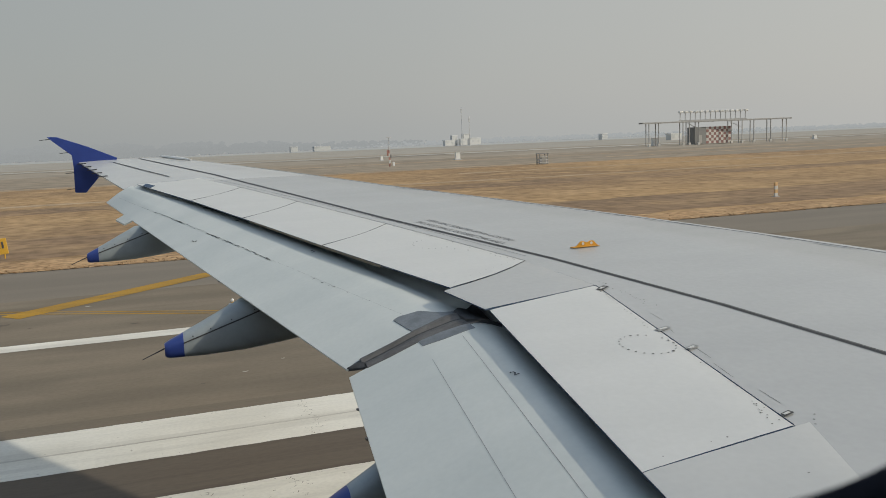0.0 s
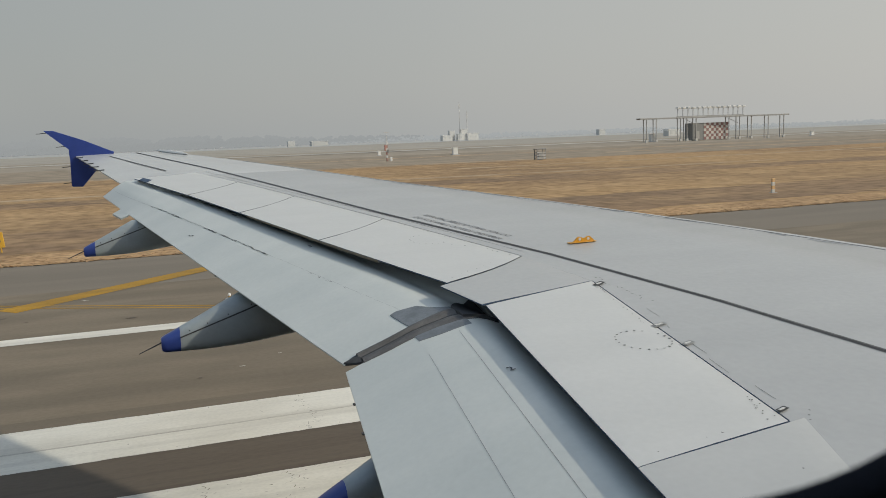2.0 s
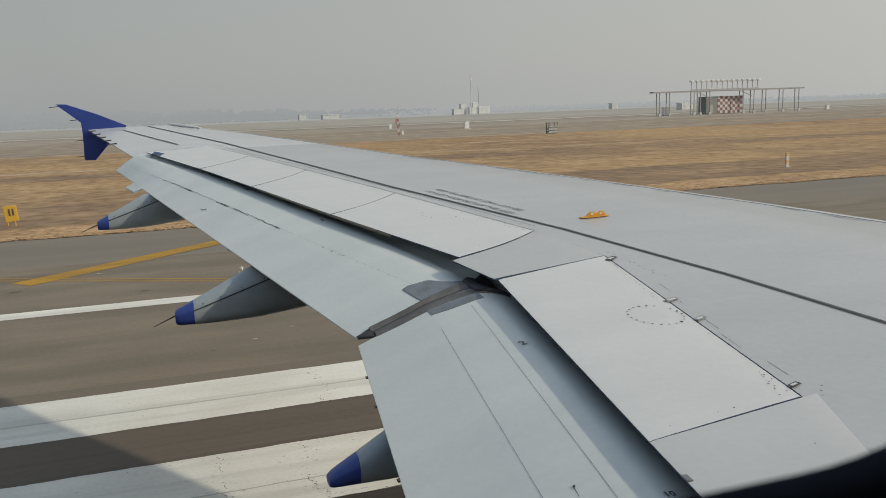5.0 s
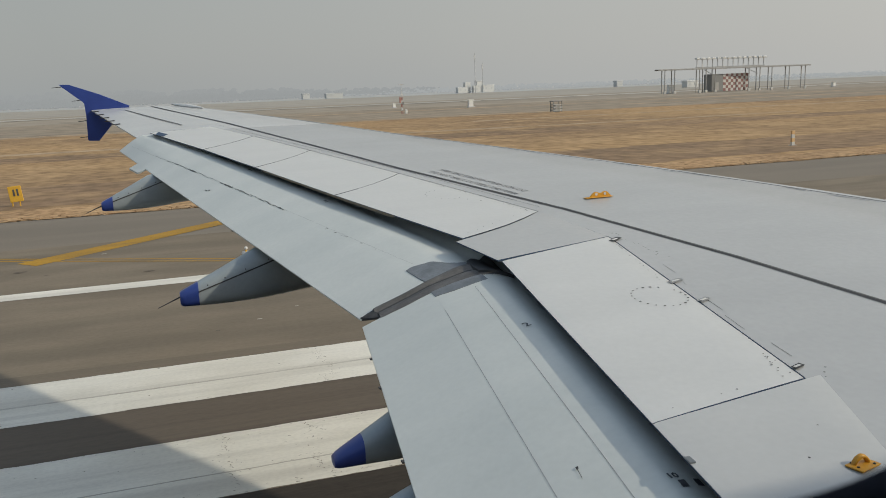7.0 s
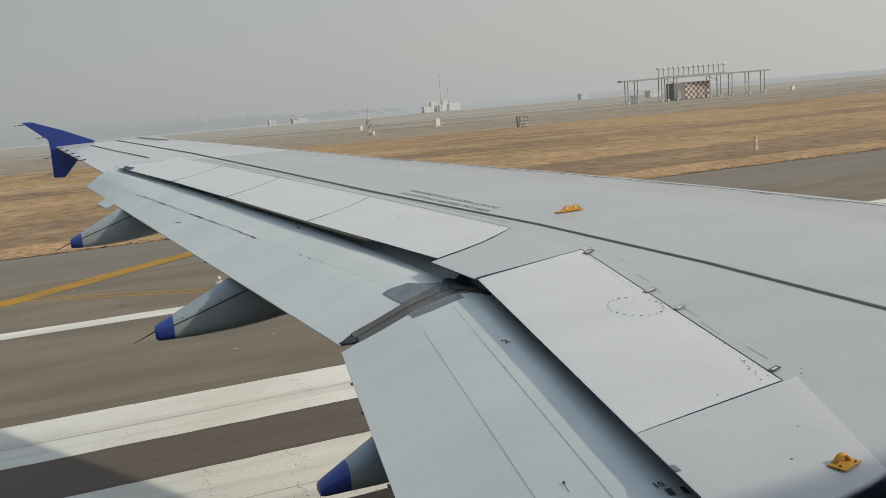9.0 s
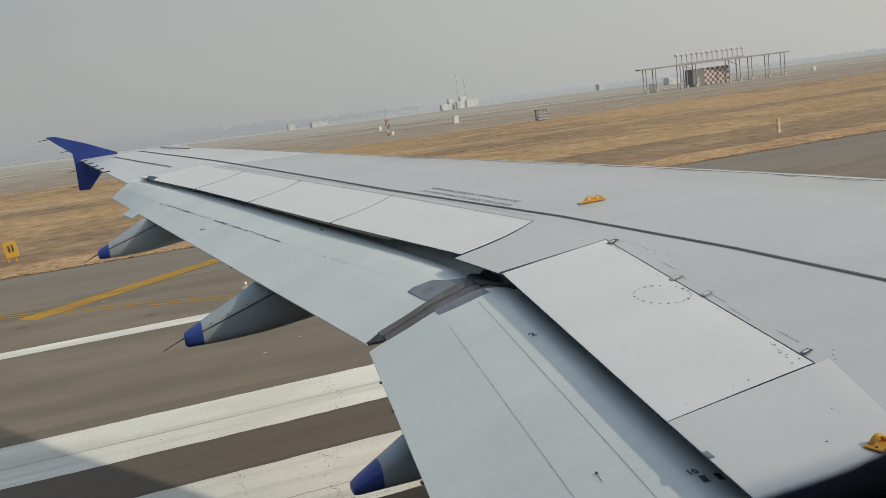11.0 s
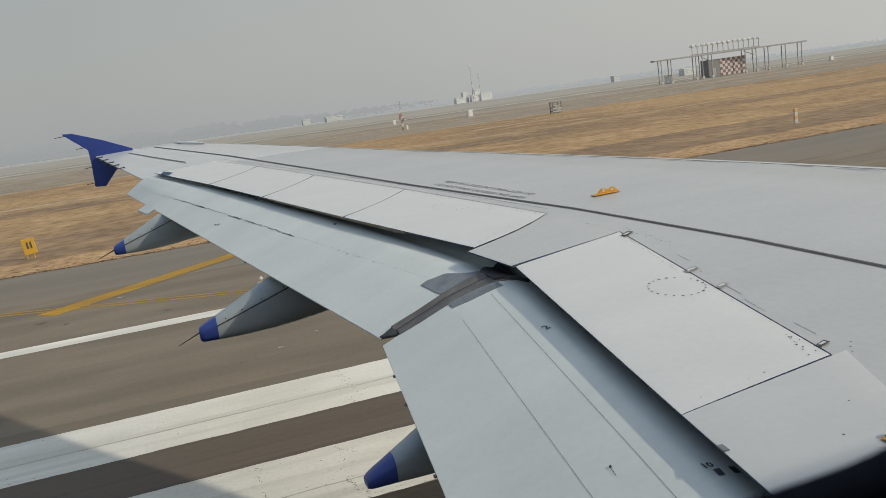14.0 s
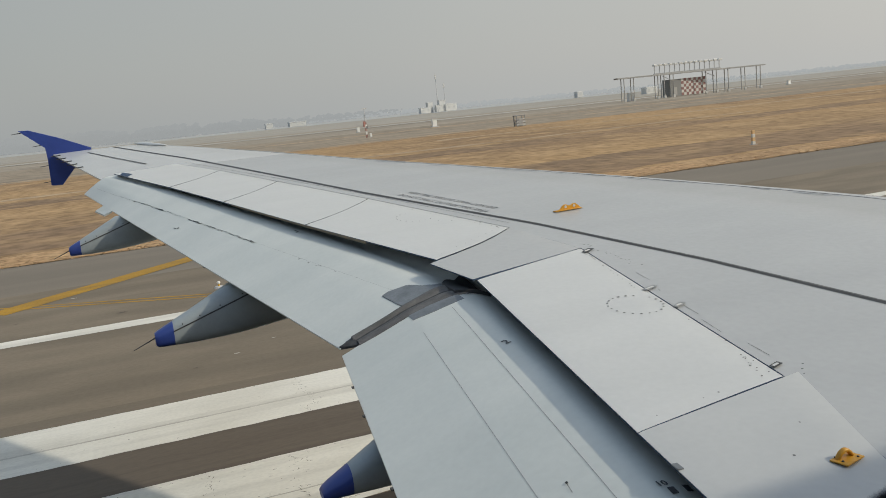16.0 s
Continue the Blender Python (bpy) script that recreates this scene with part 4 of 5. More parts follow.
PALE_FIELD = ground_material("haze_paled_far_field", (0.365, 0.338, 0.288), (0.345, 0.320, 0.276), (0.385, 0.356, 0.304), (0.01, (0.2, 1.0, 1)), (0.02, (0.15, 1.0, 1)), (0.1, (0.4, 1, 1)), bump=0, grain=0.3)
FAR_PLAIN = ground_material("haze_paled_plain", (0.425, 0.425, 0.408), (0.412, 0.413, 0.397), (0.437, 0.436, 0.418), (0.005, (0.2, 1.0, 1)), (0.01, (0.1, 1.0, 1)), (0.05, (0.3, 1, 1)), bump=0, grain=0.2)
ROAD_DUST = ground_material("pale_track", (0.50, 0.47, 0.42), (0.43, 0.405, 0.36), (0.53, 0.50, 0.45), (0.05, (0.2, 1, 1)), (0.1, (0.1, 1, 1)), (0.3, (0.3, 1, 1)), bump=0)
STRAW = ground_material("bleached_straw", (0.43, 0.325, 0.215), (0.36, 0.27, 0.18), (0.47, 0.36, 0.245), (0.1, (0.4, 1, 1)), (0.2, (0.4, 1, 1)), (0.8, (0.6, 0.6, 1)), bump=0, grain=0.6)
ASPHALT = ground_material("brown_grey_runway", (0.226, 0.186, 0.136), (0.184, 0.152, 0.112), (0.160, 0.133, 0.099), (0.75, (0.42, 1.0, 1)), (0.45, (0.10, 1.3, 1)), (12, (0.8, 1, 1)), 0.85, 0.03, 0.15)
SHOULDER = ground_material("grey_shoulder_asphalt", (0.214, 0.185, 0.148), (0.190, 0.165, 0.133), (0.230, 0.200, 0.160), (0.2, (0.3, 1, 1)), (0.5, (0.1, 1.2, 1)), (16, (1, 1, 1)), 0.9, 0.03, 0.15)
FAINT_RUBBER = ground_material("faint_rubber_film", (0.188, 0.155, 0.115), (0.205, 0.169, 0.124), (0.160, 0.132, 0.100), (0.4, (0.06, 1.4, 1)), (1.2, (0.04, 1.6, 1)), (18, (0.6, 1, 1)), 0.8, 0.03, 0.15)
RUBBER = ground_material("rubber_darkened_runway", (0.125, 0.102, 0.080), (0.150, 0.123, 0.096), (0.092, 0.076, 0.061), (0.4, (0.04, 1.4, 1)), (1.2, (0.02, 1.6, 1)), (18, (0.4, 1, 1)), 0.8, 0.03, 0.15)
DARK_RUBBER = ground_material("thick_tyre_rubber_deposit", (0.042, 0.036, 0.030), (0.062, 0.052, 0.042), (0.032, 0.028, 0.024), (0.5, (0.04, 1.4, 1)), (1.6, (0.02, 1.6, 1)), (18, (0.4, 1, 1)), 0.75, 0.05, 0.25)
PAINT_WEAR = ground_material("greyed_worn_paint", (0.46, 0.435, 0.375), (0.56, 0.53, 0.46), (0.38, 0.355, 0.30), (1.5, (0.1, 1.4, 1)), (4.0, (0.05, 1.6, 1)), (22, (0.4, 1, 1)), 0.8, 0.05, 0.3)
WHITE_MARK = ground_material("worn_white_marking", (0.75, 0.72, 0.635), (0.66, 0.63, 0.55), (0.56, 0.53, 0.465), (0.9, (0.5, 1.1, 1)), (1.6, (0.08, 1.6, 1)), (20, (0.8, 1, 1)), 0.8, 0.04, 0.12)
YELLOW_MARK = ground_material("worn_yellow_marking", (0.45, 0.255, 0.035), (0.36, 0.21, 0.04), (0.30, 0.185, 0.05), (0.6, (0.5, 1, 1)), (1.5, (0.2, 1, 1)), (22, (0.6, 1, 1)), 0.8, 0.1, 0.3)

# The farther the sheet, the paler its colour, in place of haze.
ground_sheet("ground", -4500, 4500, -3000, 4800, -0.30, FAR_PLAIN, "flat plain round an airfield, colour paled for haze", "ground")
ground_sheet("far_field", -3000, 3000, 290, 640, -0.20, PALE_FIELD, "grey-tan far field, colour paled for haze", "field", wave=6, step=60)
ground_sheet("hazy_field", -2600, 2600, 185, 318, -0.14, HAZE_FIELD, "grey-tan dry field, colour paled for haze", "field", wave=3, step=30)
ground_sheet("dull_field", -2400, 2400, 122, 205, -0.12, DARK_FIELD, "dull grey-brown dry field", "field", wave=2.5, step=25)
ground_sheet("dirt_track", -2400, 2400, 268, 284, -0.06, ROAD_DUST, "pale dusty track across the field", "road", wave=1.2, step=60)
ground_sheet("grass", -1500, 1500, 36.0, 126, 0.012, GRASS, "dry tan mown grass beside the runway", "grass", wave=0.22, step=0.8)
ground_sheet("brown_grass", -700, 900, 40.5, 51.0, 0.018, BROWN_GRASS, "darker brown matted grass band", "grass", wave=1.1, step=1.8)
ground_sheet("brown_grass", -700, 900, 72.0, 80.0, 0.018, BROWN_GRASS, "darker brown matted grass band", "grass", wave=1.8, step=3.5)
ground_sheet("verge_grass", -500, 700, 36.1, 39.6, 0.020, GOLD_GRASS, "golden dry verge grass at the pavement edge", "grass", wave=0.45, step=0.8)
for x0, x1, y0, wide in ((-50, 75, 84, 1.6), (40, 150, 104, 1.8), (-30, 66, 131, 2.4), (90, 330, 150, 3.0), (30, 170, 176, 3.5)):
    ground_sheet("straw_streak", x0, x1, y0, y0 + wide, 0.026 if y0 < 120 else -0.10, STRAW, "pale bleached straw streak in the dry field", "grass", wave=wide * 0.7, step=3.0)
ground_sheet("shoulder", -1500, 1500, -44, 37.0, -0.006, SHOULDER, "grey paved runway shoulder", "pavement")
ground_sheet("runway", -1500, 1500, -33, 28.8, 0.0, ASPHALT, "brown-grey weathered runway surface", "runway")
ground_sheet("rubber_streak", -300, 300, 14.42, 15.0, 0.002, FAINT_RUBBER, "faint darker band along the white stripe", "marking", wave=0.12, step=2)
ground_sheet("rubber_streak", -300, 300, 11.08, 12.66, 0.002, RUBBER, "dark rubber-streaked runway band", "marking", wave=0.06, step=3)
ground_sheet("rubber_streak", -300, 300, 3.5, 9.25, 0.002, DARK_RUBBER, "black-brown tyre rubber band along the runway", "marking", wave=0.06, step=3)
for y0, y1 in ((12.60, 14.50), (9.25, 11.12)):
    ob = ground_sheet("white_stripe", -16, 16, y0, y1, 0.004, WHITE_MARK, "broad worn white threshold stripe on the runway", "marking", wave=0.02, step=0.16)
    tagged(ob, group="threshold stripes")
ground_sheet("white_edge_line", -500, 500, 21.25, 21.95, 0.003, WHITE_MARK, "white painted runway side line", "marking", wave=0.012, step=0.8)


def painted_band(name, a, b, width, mat, label, z=0.0045):
    a, b = Vector(a), Vector(b)
    n = Vector((-(b - a).y, (b - a).x)).normalized() * width / 2
    v = [(*(a + n), z), (*(a - n), z), (*(b - n), z), (*(b + n), z)]
    return tagged(mesh_object(name, v, [(0, 1, 2, 3)], mat), label, "marking", kind="structure")


painted_band("yellow_lead_line", (-3.6, 25.9), (2.3, 31.3), 0.85, YELLOW_MARK, "broad yellow diagonal taxi lead line", 0.006)
painted_band("yellow_thin_line", (-9.0, 29.85), (6.0, 21.5), 0.10, YELLOW_MARK, "thin double yellow taxi line")
painted_band("yellow_thin_line", (-9.0, 29.50), (6.0, 21.15), 0.10, YELLOW_MARK, "thin double yellow taxi line")


ground_sheet("stripe_joint", -16, 16, 13.39, 13.45, 0.0055, PAINT_WEAR, "greyed paving joint through the white stripe", "marking", wave=0.012, step=0.25)
ground_sheet("stripe_joint", -16, 16, 9.87, 9.90, 0.0055, PAINT_WEAR, "greyed paving joint through the white stripe", "marking", wave=0.03, step=0.4)


def stripe_wear(y0, y1, cracks, chips):
    """Fine dark cracks and worn-through chips in a painted stripe."""
    verts, faces = [], []

    def ribbon(pts, w):
        i = len(verts)
        for k, (x, y) in enumerate(pts):
            q, r = pts[max(k - 1, 0)], pts[min(k + 1, len(pts) - 1)]
            dx, dy = r[0] - q[0], r[1] - q[1]
            n = math.hypot(dx, dy) or 1.0
            h = w * random.uniform(0.3, 1.0) / 2
            verts.extend([(x - dy / n * h, y + dx / n * h, 0.0070), (x + dy / n * h, y - dx / n * h, 0.0070)])
        for k in range(len(pts) - 1):
            faces.append((i + 2 * k, i + 2 * k + 1, i + 2 * k + 3, i + 2 * k + 2))
    for _ in range(cracks):                            # broken crack lines that run across the stripe
        x, y = random.uniform(-4.5, 3.0), y0 + 0.08
        while y < y1 - 0.08:
            step = random.uniform(0.03, 0.10)
            x += random.gauss(0, 0.05)
            if random.random() < 0.55:
                a = random.uniform(0.6, 2.5)
                ribbon([(x, y), (x + step * 0.4 * math.cos(a), y + step * 0.4), (x + step * 0.7 * math.cos(a * 1.3), y + step * 0.75)], random.uniform(0.005, 0.014))
            for _ in range(random.randint(0, 3)):
                ax, ay, l = x + random.gauss(0, 0.10), min(max(y + random.gauss(0, 0.08), y0 + 0.01), y1 - 0.01), random.uniform(0.006, 0.02)
                ribbon([(ax - l, ay), (ax, ay + l * 0.3), (ax + l, ay)], random.uniform(0.004, 0.010))
            y += step
    for _ in range(chips):
        x = random.uniform(-5, 6)
        y = random.choice((y0 + abs(random.gauss(0, 0.12)), y1 - abs(random.gauss(0, 0.12)), random.uniform(y0, y1)))
        y = min(max(y, y0 + 0.01), y1 - 0.01)
        l, a = random.uniform(0.006, 0.024), random.gauss(0, 0.5)
        ribbon([(x - l * math.cos(a), y - l * math.sin(a)), (x, y), (x + l * math.cos(a), y + l * math.sin(a))], random.uniform(0.004, 0.016))
    return tagged(mesh_object("stripe_wear", verts, faces, RUBBER), "fine dark cracks and chips in the painted stripe", "wear", kind="stuff")


stripe_wear(9.25, 11.12, 3, 170)
stripe_wear(12.60, 14.50, 1, 60)


def runway_stain(x, y, w, l, mat=RUBBER, label="small dark worn stain on the runway"):
    """A small worn oval stain with a ragged edge."""
    pts = [(x + l * math.cos(a) * random.uniform(0.35, 1.2), y + w * math.sin(a) * random.uniform(0.35, 1.2), 0.0075) for a in [2 * math.pi * i / 18 for i in range(18)]]
    tagged(mesh_object("runway_stain", pts, [tuple(range(18))], mat), label, "stain", kind="structure")


runway_stain(-3.62, 24.8, 0.13, 0.20)
runway_stain(-0.32, 23.2, 0.11, 0.16)
for x, y, w, l in ((0.9, 16.4, 0.05, 0.07), (-2.9, 24.0, 0.05, 0.08), (-5.4, 27.3, 0.10, 0.16)):
    runway_stain(x, y, w, l)
for x, y, w, l in ((1.75, 16.9, 0.045, 0.06), (-4.9, 20.3, 0.05, 0.16), (-1.6, 26.6, 0.05, 0.12), (2.6, 17.6, 0.03, 0.05)):
    runway_stain(x, y, w, l, PAINT_WEAR, "small pale scuffed chip on the runway")


# ---------------------------------------------------------------- grass tufts along the pavement's edge
def grass_tufts(count):
    verts, faces = [], []
    for _ in range(count):
        y = 36.0 + abs(random.gauss(0, 1.0)) * random.choice((0.25, 0.5, 1.0))
        x = random.uniform(-14, 62)
        h, w = random.uniform(0.008, 0.035), random.uniform(0.03, 0.12)
        a = random.uniform(0, math.pi)
        for k in range(3):
            c, s = math.cos(a + k * 1.05) * w, math.sin(a + k * 1.05) * w
            i = len(verts)
            tx, ty = x + random.uniform(-0.06, 0.06), y + random.uniform(-0.06, 0.06)
            verts += [(x - c, y - s, 0.005), (x + c, y + s, 0.005), (tx + c * 0.5, ty + s * 0.5, 0.005 + h), (tx - c * 0.6, ty - s * 0.6, 0.005 + h * random.uniform(0.6, 1))]
            faces.append((i, i + 1, i + 2, i + 3))
    return tagged(mesh_object("grass_tufts", verts, faces, TUFT), "dry straw-coloured grass tufts along the pavement edge", "grass", kind="stuff")


TUFT = material("straw_tuft", (0.42, 0.275, 0.15), 0.95, 0, (0.30, 0.21, 0.125), 0.8, (1, 1, 1), 0.9, 6, 0.2)
grass_tufts(2600)

# ---------------------------------------------------------------- airfield things
# Reds, steels and dark panel have haze put into their base colours.
RED = material("haze_paled_red", (0.43, 0.22, 0.18), 0.7, 0, (0.40, 0.21, 0.18), 2.0, (1, 1, 1), 0.6, 10, 0.1)
WHITE = material("dull_white_paint", (0.70, 0.69, 0.66), 0.7, 0, (0.60, 0.59, 0.56), 2.0, (1, 1, 1), 0.6, 10, 0.08)
STEEL = material("haze_paled_steel", (0.45, 0.45, 0.44), 0.8, 0.0, (0.50, 0.49, 0.48), 2.0, (1, 1, 1), 0.6, 10, 0.1)
POST_STEEL = material("haze_paled_post", (0.34, 0.33, 0.315), 0.85, 0.0, (0.38, 0.37, 0.35), 1.0, (1, 1, 1), 0.6, 10, 0.1)
MAROON = material("haze_paled_maroon", (0.245, 0.135, 0.125), 0.75, 0, (0.29, 0.16, 0.145), 1.2, (1, 1, 1), 0.6, 8, 0.1)
CHECK_WHITE = material("off_white_paint", (0.56, 0.545, 0.51), 0.75, 0, (0.48, 0.465, 0.43), 0.9, (1, 1, 1), 0.7, 8, 0.08)
DARK_PANEL = material("dark_panel", (0.23, 0.23, 0.225), 0.8, 0, (0.22, 0.22, 0.21), 2.0, (1, 1, 1), 0.6, 10, 0.1)
PALE_ORANGE = material("bleached_orange_paint", (0.60, 0.37, 0.17), 0.7, 0, (0.55, 0.38, 0.22), 3.0, (1, 1, 1), 0.7, 20, 0.08)
SIGN_YELLOW = material("sign_yellow", (0.62, 0.36, 0.035), 0.6, 0, (0.52, 0.30, 0.04), 4.0, (1, 1, 1), 0.6, 20, 0.08)
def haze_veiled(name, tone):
    """Far trees, a backdrop: the haze before them is put into their emission."""
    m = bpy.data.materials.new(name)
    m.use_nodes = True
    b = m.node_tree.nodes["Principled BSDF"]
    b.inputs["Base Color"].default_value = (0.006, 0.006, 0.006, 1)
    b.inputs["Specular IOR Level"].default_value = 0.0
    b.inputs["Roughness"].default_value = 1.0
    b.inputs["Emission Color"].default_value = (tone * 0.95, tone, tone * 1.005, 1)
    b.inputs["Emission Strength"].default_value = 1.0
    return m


# Base colours brought near the sky tone, standing in for haze.
HAZY_WALL = material("haze_paled_wall", (0.60, 0.60, 0.58), 0.9, 0, (0.57, 0.57, 0.55), 0.1, (1, 1, 1), 0.6, 1.0, 0.05)
HAZY_PANE = material("haze_paled_pane", (0.525, 0.53, 0.517), 0.8, 0, (0.51, 0.515, 0.505), 0.1, (1, 1, 1), 0.6, 1.0, 0.05)
HAZY_STEEL = material("haze_paled_mast_steel", (0.52, 0.525, 0.52), 0.9, 0, (0.55, 0.555, 0.55), 0.3, (1, 1, 1), 0.6, 1.0, 0.05)


def localizer_antenna():
    root = tagged(new("localizer_antenna"), "long grey raised localizer antenna platform on posts", "antenna")
    x0, x1, yl, yr = 152.0, 205.0, 236.0, 229.0

    def at(x, z):
        return Vector((x, yl + (yr - yl) * (x - x0) / (x1 - x0), z))
    ang = math.atan2(yr - yl, x1 - x0)
    turn = Matrix.Rotation(ang, 3, "Z")
    bm = bmesh.new()
    add_box(bm, at(178.5, 7.50), (x1 - x0, 2.8, 0.14), turn)
    deck = part("platform", bm, STEEL, root, "grey steel platform deck")
    for dy in (-1.35, 1.35):
        bm = bmesh.new()
        add_box(bm, at(178.5, 7.28) + turn @ Vector((0, dy, 0)), (x1 - x0, 0.12, 0.34), turn)
        part("edge_beam", bm, POST_STEEL, deck, "dark edge beam")
    for x in (154.5, 157.8, 166.2, 168.4, 171.6, 183.2, 187.0, 191.2, 197.3, 203.0):
        bm = bmesh.new()
        for dy in (-1.1, 1.1):
            add_rod(bm, at(x, -0.1) + turn @ Vector((0, dy, 0)), at(x, 7.3) + turn @ Vector((0, dy, 0)), 0.15, None, 8)
        p = part("post", bm, POST_STEEL, root, "grey post pair")
        bm = bmesh.new()
        add_box(bm, at(x, 0.25) + turn @ Vector((0, -1.1, 0)), (0.75, 0.75, 0.8), turn, 0.05)
        part("footing", bm, CHECK_WHITE, p, "white painted concrete footing")
    for xa, xb in ((168.4, 171.6), (183.2, 187.0)):
        bm = bmesh.new()
        add_rod(bm, at(xa, 6.9), at(xb, 5.2), 0.09, None, 6)
        part("brace", bm, POST_STEEL, root)
    bm = bmesh.new()
    add_box(bm, at(177.3, 7.72), (24.0, 0.25, 0.30), turn)
    part("rail", bm, POST_STEEL, root, "lower mounting rail")
    for i in range(14):
        bm = bmesh.new()
        x = 165.8 + 23.0 * i / 13
        add_rod(bm, at(x, 7.5), at(x, 10.3), 0.14, 0.14, 6)
        p = part("element_post", bm, STEEL, root)
        bm = bmesh.new()
        add_box(bm, at(x + 0.15, 10.45), (1.2, 1.5, 0.62), turn, 0.12)
        part("antenna_element", bm, WHITE, p, "white antenna element")
    return root


def shelter():
    root = tagged(new("equipment_shelter"), "red and white checkered equipment shelter under the antenna", "shelter")
    x0, x1, y, h = 170.5, 184.5, 233.0, 5.4
    bm = bmesh.new()
    add_box(bm, ((x0 + x1) / 2, y + 2.0, h / 2 + 0.1), (x1 - x0, 4.0, h), None, 0.03)
    body = part("wall", bm, DARK_PANEL, root, "dull grey wall")
    nx, nz = 10, 6
    w, t = 9.6 / nx, h / nz
    for i in range(nx):
        for j in range(nz):
            bm = bmesh.new()
            add_box(bm, (x1 - 9.6 + w * (i + 0.5), y - 0.03, 0.12 + t * (j + 0.5)), (w * 0.99, 0.06, t * 0.99))
            part("checker_panel", bm, (MAROON, CHECK_WHITE)[(i + j) % 2], body)
    bm = bmesh.new()
    add_box(bm, (x0 + 2.0, y - 0.05, 1.6), (1.4, 0.08, 2.6))
    part("shelter_door", bm, POST_STEEL, body, "grey shelter door")
    return root


localizer_antenna()
shelter()


def white_cabinet(x, y, w, h):
    root = tagged(new("equipment_cabinet"), "small white equipment cabinet standing in the dry grass", "cabinet")
    bm = bmesh.new()
    add_box(bm, (x, y, h / 2 - 0.1), (w, w * 0.7, h), None, 0.04)
    body = part("body", bm, WHITE, root)
    bm = bmesh.new()
    add_box(bm, (x, y, h - 0.07), (w * 1.15, w * 0.85, 0.08), None, 0.02)
    part("cap", bm, WHITE, body)
    bm = bmesh.new()
    add_box(bm, (x, y, -0.02), (w * 1.6, w * 1.2, 0.18))
    part("plinth", bm, STEEL, root, "concrete plinth")


white_cabinet(70.2, 185.0, 1.1, 1.7)
white_cabinet(161.0, 241.5, 1.8, 2.6)
white_cabinet(222.0, 236.0, 1.2, 1.4)
white_cabinet(60.2, 214.0, 0.7, 1.2)


def frame_stand():
    root = tagged(new("frame_stand"), "small dark open frame stand with white slats in the grass", "stand")
    cx, cy = 61.6, 124.0
    for dx in (-0.72, 0.72):
        for dy in (-0.5, 0.5):
            bm = bmesh.new()
            add_box(bm, (cx + dx, cy + dy, 0.85), (0.12, 0.12, 1.8))
            part("post", bm, DARK_PANEL, root)
    for z in (0.3, 0.75, 1.2):
        for dy in (-0.56, 0.56):
            bm = bmesh.new()
            add_box(bm, (cx, cy + dy, z), (1.55, 0.06, 0.22 if z < 1 else 0.12))
            part("slat", bm, STEEL, root, "grey slat")
    bm = bmesh.new()
    add_box(bm, (cx, cy, 1.72), (1.7, 1.3, 0.14), None, 0.02)
    part("roof", bm, DARK_PANEL, root, "dark flat roof")
    bm = bmesh.new()
    add_box(bm, (cx + 0.1, cy, 0.6), (0.8, 0.7, 1.2))
    part("box", bm, STEEL, root, "grey equipment box")


frame_stand()


def striped_mast(x, y, h):
    root = tagged(new("striped_mast"), "red and white striped mast with equipment boxes", "mast")
    n = 6
    for i in range(n):
        bm = bmesh.new()
        z0, z1 = -0.1 + (h - 1.6) * i / n, -0.1 + (h - 1.6) * (i + 1) / n
        for a in range(3):
            c, s = math.cos(a * 2.1) * 0.17, math.sin(a * 2.1) * 0.17
            add_rod(bm, (x + c, y + s, z0), (x + c, y + s, z1), 0.035, None, 6)
            c2, s2 = math.cos(a * 2.1 + 2.1) * 0.17, math.sin(a * 2.1 + 2.1) * 0.17
            add_rod(bm, (x + c, y + s, z0), (x + c2, y + s2, z1), 0.03, None, 5)
        part("mast_section", bm, (RED, WHITE)[i % 2], root)
    bm = bmesh.new()
    add_rod(bm, (x, y, h - 1.8), (x, y, h), 0.06, 0.04, 6)
    part("top_pole", bm, STEEL, root)
    bm = bmesh.new()
    add_box(bm, (x, y, h), (1.0, 0.1, 0.10))
    part("cross_arm", bm, STEEL, root)
    bm = bmesh.new()
    add_box(bm, (x - 0.32, y, 2.5), (0.26, 0.3, 1.1), None, 0.05)
    part("panel_antenna", bm, RED, root, "red panel paled for haze")
    bm = bmesh.new()
    add_box(bm, (x + 0.28, y, 1.9), (0.30, 0.3, 0.6), None, 0.05)
    part("equipment_box", bm, DARK_PANEL, root)
    bm = bmesh.new()
    add_box(bm, (x + 0.7, y - 0.3, 0.35), (0.4, 0.4, 0.8), None, 0.05)
    part("cabinet", bm, WHITE, root)


striped_mast(45.7, 157.0, 5.4)


def radio_mast(x, y, h):
    root = tagged(new("radio_mast"), "tall slender distant grey radio mast", "mast")
    bm = bmesh.new()
    add_rod(bm, (x, y, -0.3), (x, y, h), 0.34, 0.14, 6)
    part("pole", bm, HAZY_STEEL, root)
    bm = bmesh.new()
    add_box(bm, (x, y, h - 3), (1.0, 0.6, 3.0))
    part("antenna", bm, HAZY_STEEL, root)


radio_mast(232.0, 600.0, 29.0)
radio_mast(238.0, 600.0, 22.0)


